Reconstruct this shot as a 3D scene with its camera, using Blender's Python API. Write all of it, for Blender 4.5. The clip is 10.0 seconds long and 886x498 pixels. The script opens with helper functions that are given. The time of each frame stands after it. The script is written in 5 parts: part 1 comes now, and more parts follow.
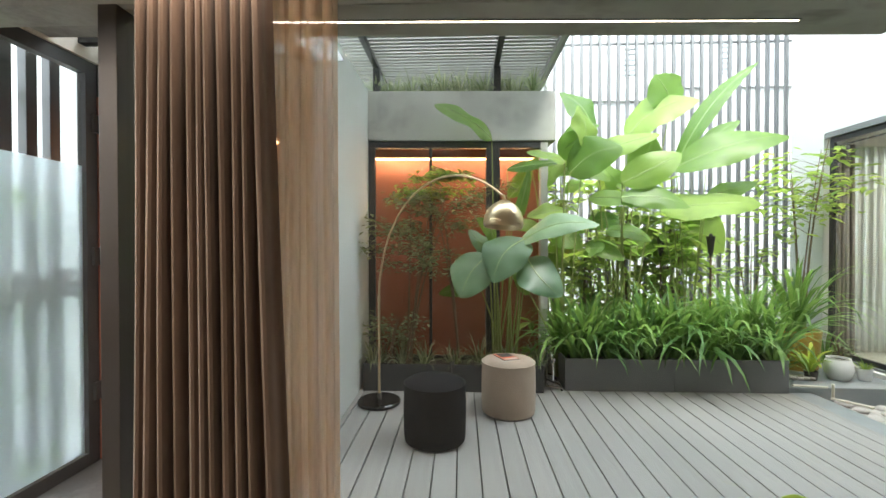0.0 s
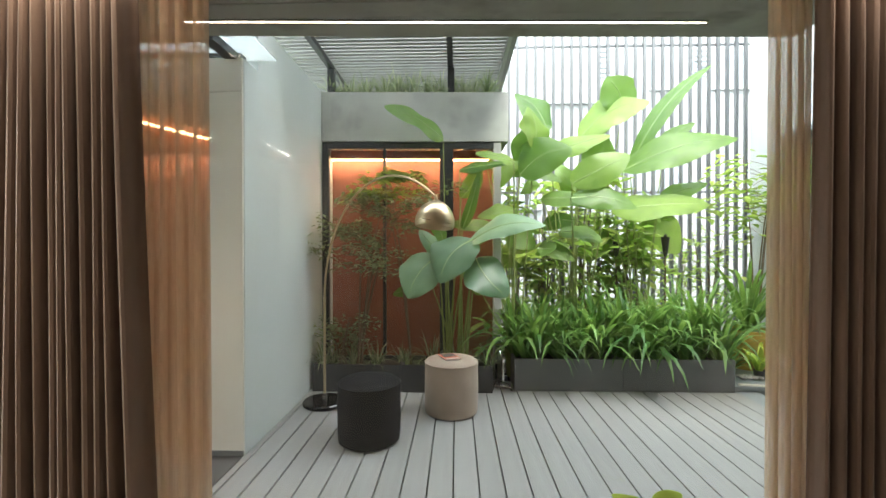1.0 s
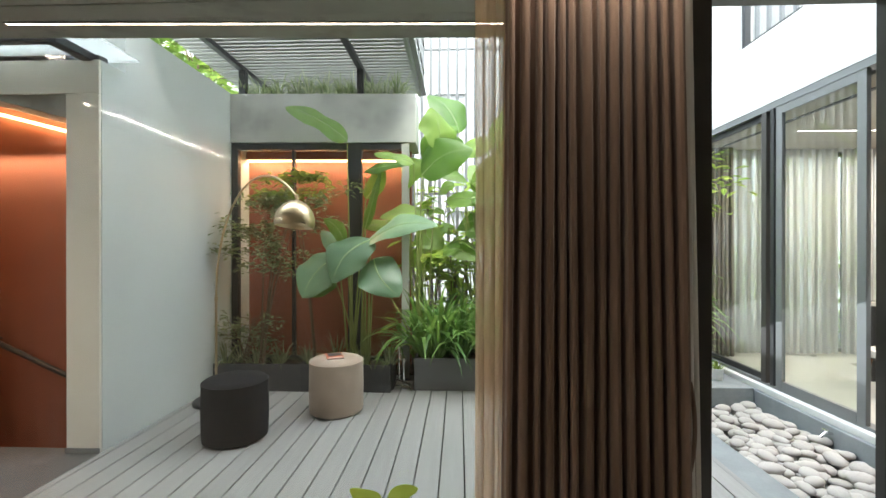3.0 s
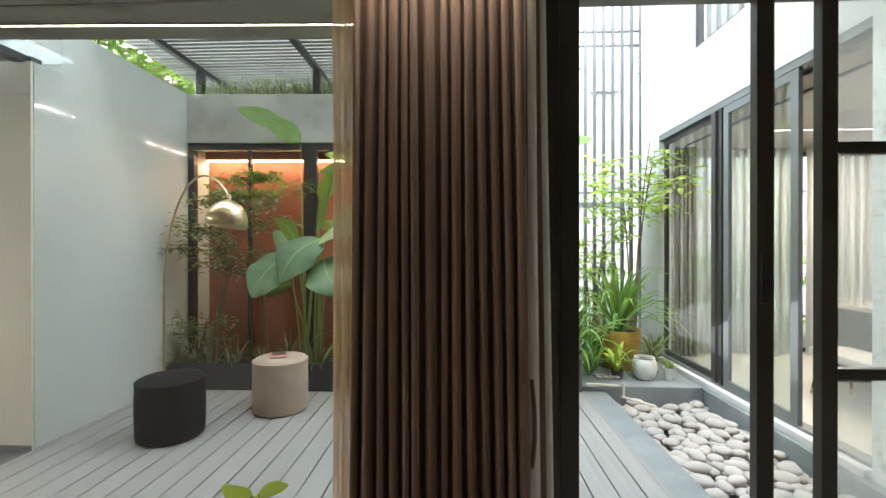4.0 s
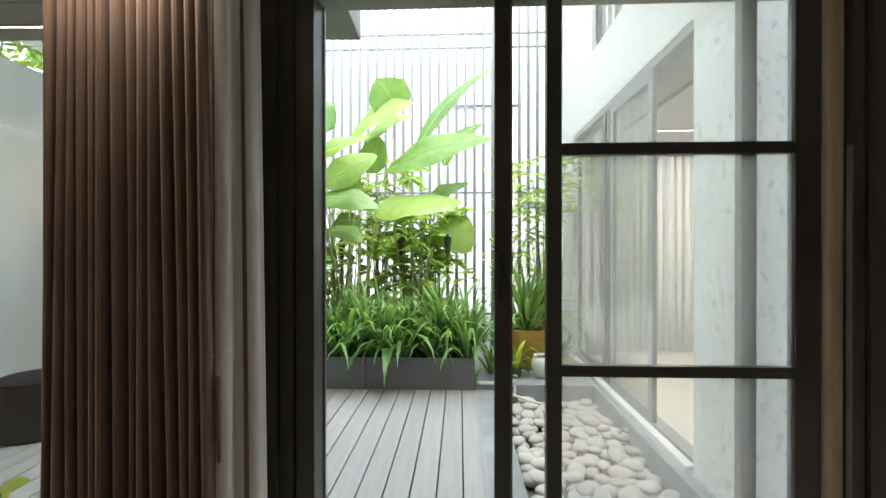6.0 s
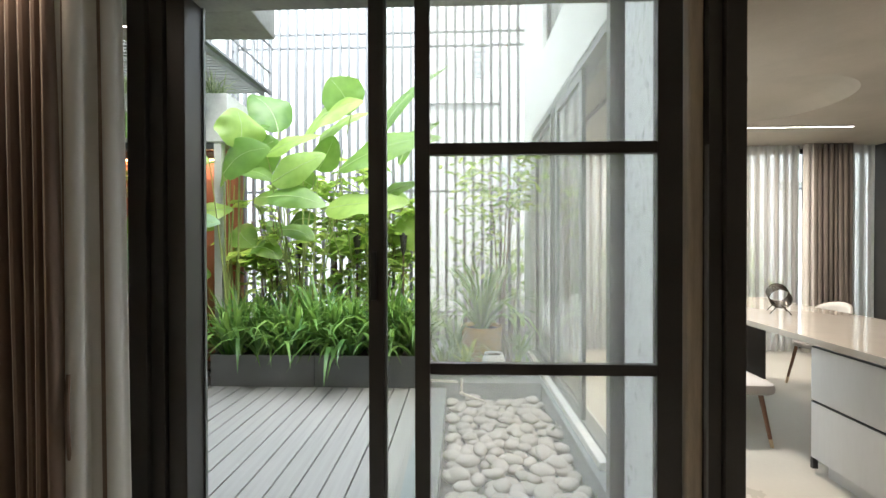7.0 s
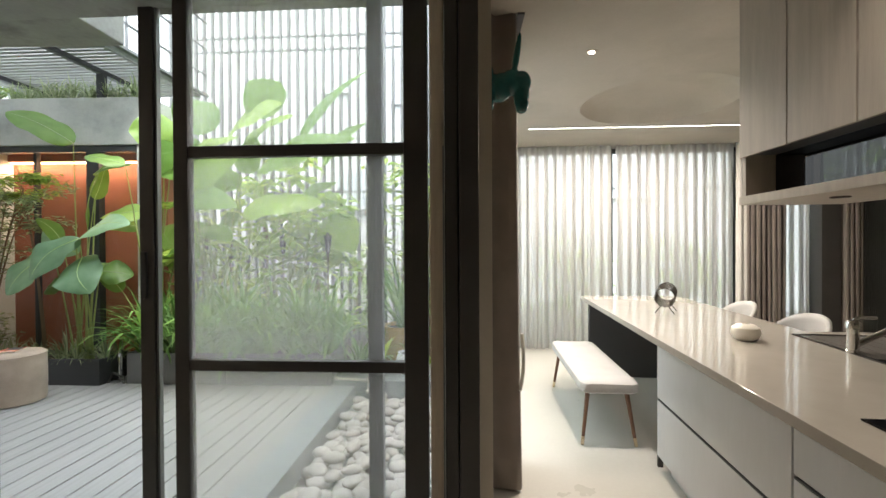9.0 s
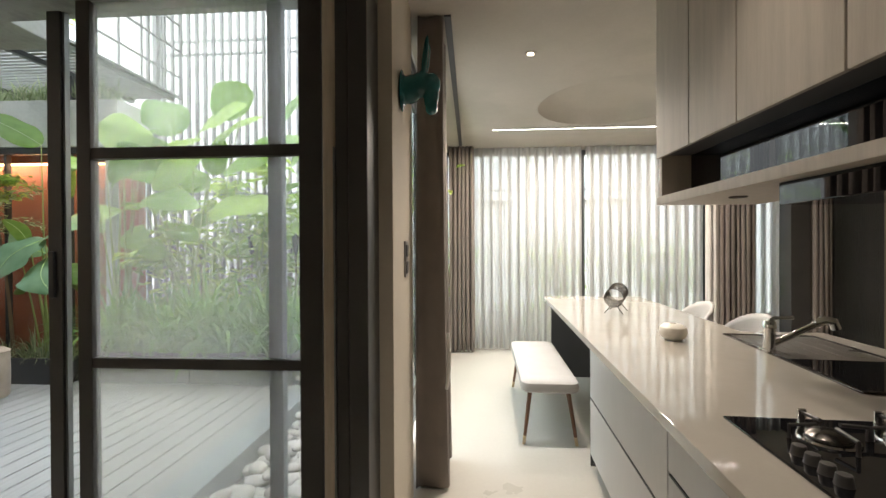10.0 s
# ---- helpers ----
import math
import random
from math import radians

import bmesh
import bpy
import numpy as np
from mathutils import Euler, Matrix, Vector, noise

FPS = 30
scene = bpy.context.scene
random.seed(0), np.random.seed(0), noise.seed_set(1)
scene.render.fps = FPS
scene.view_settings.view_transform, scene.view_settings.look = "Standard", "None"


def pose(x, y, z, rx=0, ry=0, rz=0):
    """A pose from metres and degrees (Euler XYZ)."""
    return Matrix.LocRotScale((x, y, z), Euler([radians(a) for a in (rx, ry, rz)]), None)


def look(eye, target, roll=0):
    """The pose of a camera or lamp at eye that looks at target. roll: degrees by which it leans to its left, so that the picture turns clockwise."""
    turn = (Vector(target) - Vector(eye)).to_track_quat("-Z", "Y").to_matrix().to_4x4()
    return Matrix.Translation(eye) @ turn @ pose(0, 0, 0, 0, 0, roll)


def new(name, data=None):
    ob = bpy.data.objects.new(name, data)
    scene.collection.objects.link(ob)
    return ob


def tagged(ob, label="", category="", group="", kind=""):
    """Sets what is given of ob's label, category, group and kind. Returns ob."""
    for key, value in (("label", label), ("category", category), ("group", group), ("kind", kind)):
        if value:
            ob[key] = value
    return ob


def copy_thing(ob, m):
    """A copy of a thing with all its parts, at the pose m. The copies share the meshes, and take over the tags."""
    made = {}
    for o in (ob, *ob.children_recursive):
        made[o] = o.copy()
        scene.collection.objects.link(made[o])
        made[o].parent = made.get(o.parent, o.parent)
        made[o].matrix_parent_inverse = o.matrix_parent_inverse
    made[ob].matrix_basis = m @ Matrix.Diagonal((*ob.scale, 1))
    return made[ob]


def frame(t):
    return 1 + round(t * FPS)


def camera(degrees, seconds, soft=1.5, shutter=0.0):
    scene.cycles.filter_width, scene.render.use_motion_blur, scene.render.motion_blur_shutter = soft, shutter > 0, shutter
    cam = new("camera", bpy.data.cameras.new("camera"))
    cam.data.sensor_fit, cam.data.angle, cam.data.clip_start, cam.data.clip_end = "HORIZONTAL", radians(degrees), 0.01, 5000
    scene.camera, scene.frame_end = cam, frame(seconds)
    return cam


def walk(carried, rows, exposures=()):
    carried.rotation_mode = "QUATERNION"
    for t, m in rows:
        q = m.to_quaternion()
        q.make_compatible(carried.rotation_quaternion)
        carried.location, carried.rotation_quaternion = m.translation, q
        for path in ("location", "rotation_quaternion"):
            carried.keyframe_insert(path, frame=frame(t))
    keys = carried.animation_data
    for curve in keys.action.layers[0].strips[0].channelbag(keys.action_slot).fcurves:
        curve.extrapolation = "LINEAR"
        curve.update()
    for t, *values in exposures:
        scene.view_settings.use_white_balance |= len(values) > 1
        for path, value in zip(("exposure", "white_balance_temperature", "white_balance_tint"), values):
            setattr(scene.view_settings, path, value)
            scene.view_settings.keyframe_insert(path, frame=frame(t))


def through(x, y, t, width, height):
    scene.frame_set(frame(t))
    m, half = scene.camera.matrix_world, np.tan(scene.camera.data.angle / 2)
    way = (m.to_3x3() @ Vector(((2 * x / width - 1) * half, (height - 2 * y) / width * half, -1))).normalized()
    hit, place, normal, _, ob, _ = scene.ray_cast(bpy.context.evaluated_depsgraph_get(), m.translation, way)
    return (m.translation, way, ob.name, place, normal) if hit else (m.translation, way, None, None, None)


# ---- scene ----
# camera and walk
cam = camera(92.1, 10.0)
PATH = [
    (0, (0.672, 0.303, 1.462), (0.588, 2.301, 1.438), 0.00),
    (0.5, (0.888, 0.307, 1.453), (0.816, 2.305, 1.433), 0.00),
    (1, (1.130, 0.310, 1.445), (1.066, 2.309, 1.431), 0.00),
    (1.5, (1.389, 0.313, 1.438), (1.327, 2.312, 1.428), 0.00),
    (2, (1.661, 0.316, 1.434), (1.587, 2.314, 1.425), 0.00),
    (2.5, (1.903, 0.319, 1.429), (1.832, 2.318, 1.425), 0.00),
    (4, (2.679, 0.327, 1.421), (2.593, 2.325, 1.417), 0.00),
    (4.5, (2.923, 0.330, 1.424), (2.849, 2.329, 1.421), 0.00),
    (5, (3.213, 0.332, 1.424), (3.129, 2.331, 1.422), 0.00),
    (5.5, (3.471, 0.335, 1.420), (3.389, 2.334, 1.417), 0.00),
    (7, (4.235, 0.341, 1.424), (4.161, 2.339, 1.409), -0.12),
    (7.5, (4.498, 0.343, 1.426), (4.417, 2.341, 1.408), -0.17),
    (8, (4.747, 0.345, 1.426), (4.659, 2.342, 1.406), -0.23),
    (8.5, (5.011, 0.347, 1.422), (4.910, 2.344, 1.404), -0.28),
    (9, (5.257, 0.349, 1.420), (5.141, 2.346, 1.404), -0.29),
    (9.5, (5.483, 0.350, 1.415), (5.364, 2.348, 1.403), -0.29),
    (10, (5.692, 0.352, 1.412), (5.562, 2.348, 1.401), -0.30),
]
walk(cam, [(t, look(eye, target, roll)) for t, eye, target, roll in PATH])

# world and light
world = bpy.data.worlds.new("overcast_sky")
scene.world = world
world.use_nodes = True
wn, wl = world.node_tree.nodes, world.node_tree.links
wn.clear()
sky = wn.new("ShaderNodeTexSky")
sky.sky_type, sky.sun_disc = "NISHITA", False
sky.sun_elevation, sky.sun_rotation = radians(62), radians(150)
veil = wn.new("ShaderNodeMix")
veil.data_type = "RGBA"
veil.inputs["Factor"].default_value = 0.72
veil.inputs[7].default_value = (9.6, 10.4, 10.9, 1)
wbg = wn.new("ShaderNodeBackground")
wbg.inputs["Strength"].default_value = 0.15
wout = wn.new("ShaderNodeOutputWorld")
wl.new(sky.outputs[0], veil.inputs[6])
wl.new(veil.outputs[2], wbg.inputs["Color"])
wl.new(wbg.outputs[0], wout.inputs["Surface"])


def sun_lamp(name, strength, angle, az, el):
    lamp = bpy.data.lights.new(name, "SUN")
    lamp.energy, lamp.angle, lamp.color = strength, radians(angle), (1, 0.97, 0.93)
    ob = new(name, lamp)
    way = Vector((math.sin(radians(az)) * math.cos(radians(el)), math.cos(radians(az)) * math.cos(radians(el)), math.sin(radians(el))))
    ob.matrix_world = look(way * 20, (0, 0, 0))
    return ob


def area_lamp(name, at, to, sx, sy, watts, color):
    lamp = bpy.data.lights.new(name, "AREA")
    lamp.shape, lamp.size, lamp.size_y, lamp.energy, lamp.color = "RECTANGLE", sx, sy, watts, color
    ob = new(name, lamp)
    ob.matrix_world = look(at, to)
    return ob


sun_lamp("sun", 1.0, 25, 150, 62)
WARM = (1.0, 0.74, 0.5)
SOFTWARM = (1.0, 0.88, 0.76)
KITCHEN_LED, SPOT_W, COVE_W, LIVING_LED = 16, 7, 2.0, 5.0
# added fill without a fixture, warms the curtain tops
for cx, cw, watts in ((-0.2, 0.6, 0.4), (2.6, 0.5, 0.5)):
    area_lamp("curtain_fill", (cx, 1.6, 2.43), (cx, 1.7, 0.5), cw, 0.03, watts, (1.0, 0.82, 0.66))
# added fill in the dining window opening, stands in for daylight
area_lamp("window_fill", (5.33, 4.5, 1.5), (8.0, 4.3, 0.9), 2.1, 2.3, 2.6, (0.9, 0.96, 1.0))
scene.view_settings.exposure = 2.8


# materials
def tree_of(name):
    m = bpy.data.materials.new(name)
    m.use_nodes = True
    return m, m.node_tree.nodes, m.node_tree.links, m.node_tree.nodes["Principled BSDF"]


def surface(name, color, rough=0.6, vary=0.12, scale=3.0, grain=60.0, bump=0.1, metal=0.0, stretch=(1, 1, 1), second=None,
            patch=None, rand=0.0, spec=None, sheen=0.0, coords="Object", depth=0.01):
    """Colour varied at two scales, grain in bump and roughness; second: a stain colour, patch: (scale, low, high) of its patches; rand: shift per object."""
    m, n, l, b = tree_of(name)
    co = n.new("ShaderNodeTexCoord")
    mp = n.new("ShaderNodeMapping")
    mp.inputs["Scale"].default_value = stretch
    l.new(co.outputs[coords], mp.inputs["Vector"])
    big, fine = n.new("ShaderNodeTexNoise"), n.new("ShaderNodeTexNoise")
    for t, s, d in ((big, scale, 5), (fine, grain, 3)):
        t.inputs["Scale"].default_value, t.inputs["Detail"].default_value = s, d
        l.new(mp.outputs[0], t.inputs["Vector"])
    add = n.new("ShaderNodeMath")
    add.operation = "MULTIPLY_ADD"
    add.inputs[1].default_value = 0.35
    l.new(fine.outputs["Fac"], add.inputs[0])
    l.new(big.outputs["Fac"], add.inputs[2])
    val = add.outputs[0]
    if rand:
        info = n.new("ShaderNodeObjectInfo")
        r = n.new("ShaderNodeMath")
        r.operation = "MULTIPLY_ADD"
        r.inputs[1].default_value = rand
        l.new(info.outputs["Random"], r.inputs[0])
        l.new(val, r.inputs[2])
        val = r.outputs[0]
    ramp = n.new("ShaderNodeValToRGB")
    mid = 0.67 + rand / 2
    ramp.color_ramp.elements[0].position, ramp.color_ramp.elements[1].position = mid - 0.3 - rand / 2, min(1, mid + 0.3 + rand / 2)
    ramp.color_ramp.elements[0].color = (*[c * (1 - vary) for c in color], 1)
    ramp.color_ramp.elements[1].color = (*[min(1, c * (1 + vary)) for c in color], 1)
    l.new(val, ramp.inputs[0])
    col = ramp.outputs[0]
    if second:
        ps, lo, hi = patch
        pt = n.new("ShaderNodeTexNoise")
        pt.inputs["Scale"].default_value, pt.inputs["Detail"].default_value, pt.inputs["Roughness"].default_value = ps, 7, 0.65
        l.new(mp.outputs[0], pt.inputs["Vector"])
        mr = n.new("ShaderNodeMapRange")
        mr.inputs["From Min"].default_value, mr.inputs["From Max"].default_value = lo, hi
        l.new(pt.outputs["Fac"], mr.inputs["Value"])
        mx = n.new("ShaderNodeMix")
        mx.data_type = "RGBA"
        mx.inputs[7].default_value = (*second, 1)
        l.new(mr.outputs[0], mx.inputs["Factor"])
        l.new(col, mx.inputs[6])
        col = mx.outputs[2]
    l.new(col, b.inputs["Base Color"])
    b.inputs["Metallic"].default_value = metal
    if spec is not None:
        b.inputs["Specular IOR Level"].default_value = spec
    if sheen:
        b.inputs["Sheen Weight"].default_value = sheen
    rr = n.new("ShaderNodeMapRange")
    rr.inputs["To Min"].default_value, rr.inputs["To Max"].default_value = max(0.01, rough - min(0.08, rough * 0.3)), min(1, rough + min(0.08, rough * 0.3))
    l.new(big.outputs["Fac"], rr.inputs["Value"])
    l.new(rr.outputs[0], b.inputs["Roughness"])
    if bump:
        bp = n.new("ShaderNodeBump")
        bp.inputs["Strength"].default_value, bp.inputs["Distance"].default_value = bump, depth
        l.new(val if not rand else add.outputs[0], bp.inputs["Height"])
        l.new(bp.outputs[0], b.inputs["Normal"])
    return m


def leaf_material(name, color, vein, rand=0.5, through=0.35, rough=0.42):
    m, n, l, b = tree_of(name)
    co, info = n.new("ShaderNodeTexCoord"), n.new("ShaderNodeObjectInfo")
    geo = n.new("ShaderNodeNewGeometry")
    no = n.new("ShaderNodeTexNoise")
    no.inputs["Scale"].default_value = 9
    l.new(co.outputs["Object"], no.inputs["Vector"])
    a = n.new("ShaderNodeMath")
    a.operation = "MULTIPLY_ADD"
    a.inputs[1].default_value = rand
    isl = n.new("ShaderNodeMath")
    isl.operation = "ADD"
    l.new(geo.outputs["Random Per Island"], isl.inputs[0])
    l.new(info.outputs["Random"], isl.inputs[1])
    fr = n.new("ShaderNodeMath")
    fr.operation = "FRACT"
    l.new(isl.outputs[0], fr.inputs[0])
    l.new(fr.outputs[0], a.inputs[0])
    l.new(no.outputs["Fac"], a.inputs[2])
    ramp = n.new("ShaderNodeValToRGB")
    ramp.color_ramp.elements[0].position, ramp.color_ramp.elements[1].position = 0.3, 0.75 + rand / 2
    ramp.color_ramp.elements[0].color, ramp.color_ramp.elements[1].color = (*color, 1), (*vein, 1)
    l.new(a.outputs[0], ramp.inputs[0])
    tone = n.new("ShaderNodeHueSaturation")
    for k, (lo, hi) in ((0, (0.47, 0.515)), (2, (0.72, 1.3))):
        sway = n.new("ShaderNodeMapRange")
        sway.inputs["To Min"].default_value, sway.inputs["To Max"].default_value = (hi, lo) if k == 0 else (lo, hi)
        l.new(fr.outputs[0], sway.inputs["Value"])
        l.new(sway.outputs[0], tone.inputs[k])
    l.new(ramp.outputs[0], tone.inputs["Color"])
    l.new(tone.outputs[0], b.inputs["Base Color"])
    b.inputs["Roughness"].default_value = rough
    wv = n.new("ShaderNodeTexNoise")
    wv.inputs["Scale"].default_value = 40
    l.new(co.outputs["Object"], wv.inputs["Vector"])
    bp = n.new("ShaderNodeBump")
    bp.inputs["Strength"].default_value, bp.inputs["Distance"].default_value = 0.15, 0.004
    l.new(wv.outputs["Fac"], bp.inputs["Height"])
    l.new(bp.outputs[0], b.inputs["Normal"])
    tr = n.new("ShaderNodeBsdfTranslucent")
    bright = n.new("ShaderNodeMix")
    bright.data_type = "RGBA"
    bright.inputs["Factor"].default_value = 0.5
    bright.inputs[7].default_value = (0.36, 0.58, 0.1, 1)
    l.new(tone.outputs[0], bright.inputs[6])
    l.new(bright.outputs[2], tr.inputs["Color"])
    mx = n.new("ShaderNodeMixShader")
    mx.inputs[0].default_value = through
    l.new(b.outputs[0], mx.inputs[1])
    l.new(tr.outputs[0], mx.inputs[2])
    l.new(mx.outputs[0], n["Material Output"].inputs["Surface"])
    return m


def cloth_sheer(name, color, clear, grain=400):
    m, n, l, b = tree_of(name)
    b.inputs["Base Color"].default_value = (*color, 1)
    b.inputs["Roughness"].default_value = 0.85
    co = n.new("ShaderNodeTexCoord")
    mp = n.new("ShaderNodeMapping")
    mp.inputs["Scale"].default_value = (1, 1, 0.04)
    no = n.new("ShaderNodeTexNoise")
    no.inputs["Scale"].default_value = grain
    l.new(co.outputs["Object"], mp.inputs[0])
    l.new(mp.outputs[0], no.inputs["Vector"])
    mr = n.new("ShaderNodeMapRange")
    mr.inputs["To Min"].default_value, mr.inputs["To Max"].default_value = clear - 0.1, clear + 0.1
    l.new(no.outputs["Fac"], mr.inputs["Value"])
    tl, tp = n.new("ShaderNodeBsdfTranslucent"), n.new("ShaderNodeBsdfTransparent")
    tl.inputs["Color"].default_value = (*color, 1)
    m1, m2 = n.new("ShaderNodeMixShader"), n.new("ShaderNodeMixShader")
    m1.inputs[0].default_value = 0.5
    l.new(b.outputs[0], m1.inputs[1])
    l.new(tl.outputs[0], m1.inputs[2])
    l.new(mr.outputs[0], m2.inputs[0])
    l.new(m1.outputs[0], m2.inputs[1])
    l.new(tp.outputs[0], m2.inputs[2])
    l.new(m2.outputs[0], n["Material Output"].inputs["Surface"])
    return m


def glass(name, tint=(0.97, 0.97, 0.95), rough=0.0, gloss=1.0, haze=0.0):
    """A pane: clear, with a mirror's share that grows towards grazing view; haze: share of a whitish translucent mix.
    """
    m, n, l, b = tree_of(name)
    n.remove(b)
    fr, gl, tp = n.new("ShaderNodeLayerWeight"), n.new("ShaderNodeBsdfGlossy"), n.new("ShaderNodeBsdfTransparent")
    pw = n.new("ShaderNodeMath")
    pw.operation = "POWER"
    pw.inputs[1].default_value = 5.0
    l.new(fr.outputs["Facing"], pw.inputs[0])
    gl.inputs["Roughness"].default_value = rough
    tp.inputs["Color"].default_value = (*tint, 1)
    k = n.new("ShaderNodeMath")
    k.operation = "MULTIPLY_ADD"
    k.inputs[1].default_value = 0.5 * gloss
    k.inputs[2].default_value = 0.025 * gloss
    l.new(pw.outputs[0], k.inputs[0])
    mx = n.new("ShaderNodeMixShader")
    l.new(k.outputs[0], mx.inputs[0])
    l.new(tp.outputs[0], mx.inputs[1])
    l.new(gl.outputs[0], mx.inputs[2])
    out = mx
    if haze:
        co, no, mr = n.new("ShaderNodeTexCoord"), n.new("ShaderNodeTexNoise"), n.new("ShaderNodeMapRange")
        no.inputs["Scale"].default_value, no.inputs["Detail"].default_value = 1.5, 6
        mr.inputs["To Min"].default_value, mr.inputs["To Max"].default_value = 0.7 * haze, 1.3 * haze
        l.new(co.outputs["Object"], no.inputs["Vector"])
        l.new(no.outputs["Fac"], mr.inputs["Value"])
        film, out = n.new("ShaderNodeBsdfTranslucent"), n.new("ShaderNodeMixShader")
        film.inputs["Color"].default_value = (0.88, 0.87, 0.86, 1)
        l.new(mr.outputs[0], out.inputs[0])
        l.new(mx.outputs[0], out.inputs[1])
        l.new(film.outputs[0], out.inputs[2])
    l.new(out.outputs[0], n["Material Output"].inputs["Surface"])
    return m


def glow(name, color, strength):
    m, n, l, b = tree_of(name)
    b.inputs["Base Color"].default_value = (*color, 1)
    b.inputs["Emission Color"].default_value = (*color, 1)
    b.inputs["Emission Strength"].default_value = strength
    return m


M_CONC = surface("grey_concrete", (0.42, 0.43, 0.41), 0.7, 0.16, 2.2, 45, 0.12, second=(0.27, 0.28, 0.27), patch=(1.6, 0.52, 0.72))
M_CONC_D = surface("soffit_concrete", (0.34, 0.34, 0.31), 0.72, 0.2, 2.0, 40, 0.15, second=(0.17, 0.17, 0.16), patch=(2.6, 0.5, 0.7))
M_PLASTER = surface("grey_green_plaster", (0.58, 0.62, 0.61), 0.8, 0.07, 1.3, 90, 0.08, second=(0.51, 0.55, 0.54), patch=(1.1, 0.5, 0.8))
M_PIER = surface("pale_plaster", (0.72, 0.69, 0.61), 0.8, 0.06, 1.5, 90, 0.06)
M_WHITE = surface("white_render", (0.64, 0.65, 0.65), 0.8, 0.04, 2.0, 80, 0.06)
M_FLAKY = surface("flaked_white_wall", (0.72, 0.75, 0.75), 0.8, 0.05, 2.0, 60, 0.25, second=(0.46, 0.49, 0.48), patch=(22.0, 0.55, 0.62))
M_RED = surface("terracotta_plaster", (0.36, 0.125, 0.072), 0.7, 0.2, 1.2, 50, 0.1, second=(0.27, 0.085, 0.05), patch=(0.9, 0.45, 0.7))
M_BLACK = surface("black_steel", (0.05, 0.047, 0.045), 0.42, 0.2, 4, 120, 0.03)
M_DARKAL = surface("dark_aluminium", (0.05, 0.053, 0.056), 0.38, 0.1, 4, 150, 0.02, metal=0.4)
M_GREYAL = surface("grey_aluminium", (0.2, 0.21, 0.215), 0.4, 0.08, 4, 150, 0.02, metal=0.3)
M_DECK = surface("grey_composite_decking", (0.27, 0.268, 0.262), 0.62, 0.16, 3, 120, 0.14, stretch=(14, 0.5, 1), rand=0.22)
# near-black base puts the shade between the boards into the colour
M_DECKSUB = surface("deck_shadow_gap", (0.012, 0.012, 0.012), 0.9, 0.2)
M_STONE = surface("blue_grey_stone", (0.21, 0.235, 0.25), 0.5, 0.2, 4, 70, 0.08, second=(0.29, 0.31, 0.32), patch=(3, 0.5, 0.75))
M_SLATE = surface("dark_slate", (0.1, 0.1, 0.1), 0.45, 0.3, 3, 50, 0.1, second=(0.2, 0.2, 0.2), patch=(2.5, 0.5, 0.7))
M_PEBBLE = surface("pebble_stone", (0.37, 0.352, 0.332), 0.62, 0.16, 5, 90, 0.06, rand=0.6)
M_GRAVEL = surface("dark_gravel", (0.09, 0.09, 0.085), 0.9, 0.4, 20, 80, 0.5)
M_SOIL = surface("dark_soil", (0.035, 0.026, 0.02), 0.95, 0.4, 14, 70, 0.6)
M_PLANT_GREY = surface("grey_planter_metal", (0.13, 0.135, 0.138), 0.5, 0.14, 3, 90, 0.04)
M_PLANT_DARK = surface("charcoal_planter_metal", (0.04, 0.042, 0.045), 0.5, 0.14, 3, 90, 0.04)
M_SLAT = surface("weathered_steel_slat", (0.14, 0.145, 0.148), 0.5, 0.18, 3, 60, 0.06, rand=0.3)
M_PERG = surface("grey_pergola_slat", (0.24, 0.245, 0.245), 0.55, 0.2, 4, 70, 0.05, rand=0.3)
M_CURTAIN = surface("brown_woven_curtain", (0.19, 0.128, 0.094), 0.85, 0.2, 5, 420, 0.3, sheen=0.25, stretch=(1, 1, 0.6), depth=0.003)
M_LINING = surface("grey_curtain_lining", (0.66, 0.64, 0.6), 0.85, 0.08, 5, 300, 0.1)
M_GREYCURT = surface("taupe_curtain", (0.2, 0.168, 0.145), 0.85, 0.18, 5, 300, 0.2, sheen=0.2)
M_SHEER_TAN = cloth_sheer("tan_sheer", (0.7, 0.52, 0.36), 0.22)
M_SHEER = cloth_sheer("white_sheer", (0.74, 0.73, 0.7), 0.36)
M_GLASS = glass("window_glass")
M_GLASS_F = glass("door_glass", (0.86, 0.9, 0.88), 0.0, 1.9)
M_GLASS_H = glass("hazy_glass", (0.96, 0.95, 0.94), 0.0, 1.4, 0.19)
M_CANOPY = cloth_sheer("milky_canopy_glass", (0.8, 0.85, 0.85), 0.5, 6)
M_LED = glow("led_white", (1.0, 0.82, 0.66), 2.2)
M_LED_DIM = glow("led_soft", (1.0, 0.84, 0.78), 1.2)
M_LED_K = glow("led_neutral", (1.0, 0.93, 0.86), 3)
M_LED_W = glow("led_warm", (1.0, 0.6, 0.28), 3)
M_SPOT = glow("spot_lens", (1.0, 0.85, 0.66), 8)
M_FLOOR = surface("polished_floor", (0.52, 0.5, 0.45), 0.3, 0.08, 1.2, 40, 0.02)
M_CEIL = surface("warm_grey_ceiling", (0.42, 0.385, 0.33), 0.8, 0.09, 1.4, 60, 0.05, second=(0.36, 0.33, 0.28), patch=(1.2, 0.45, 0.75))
M_ROOM = surface("warm_plaster", (0.58, 0.52, 0.43), 0.8, 0.08, 1.4, 70, 0.06)
M_COUNTER = surface("polished_counter", (0.4, 0.365, 0.32), 0.06, 0.06, 6, 120, 0.0)
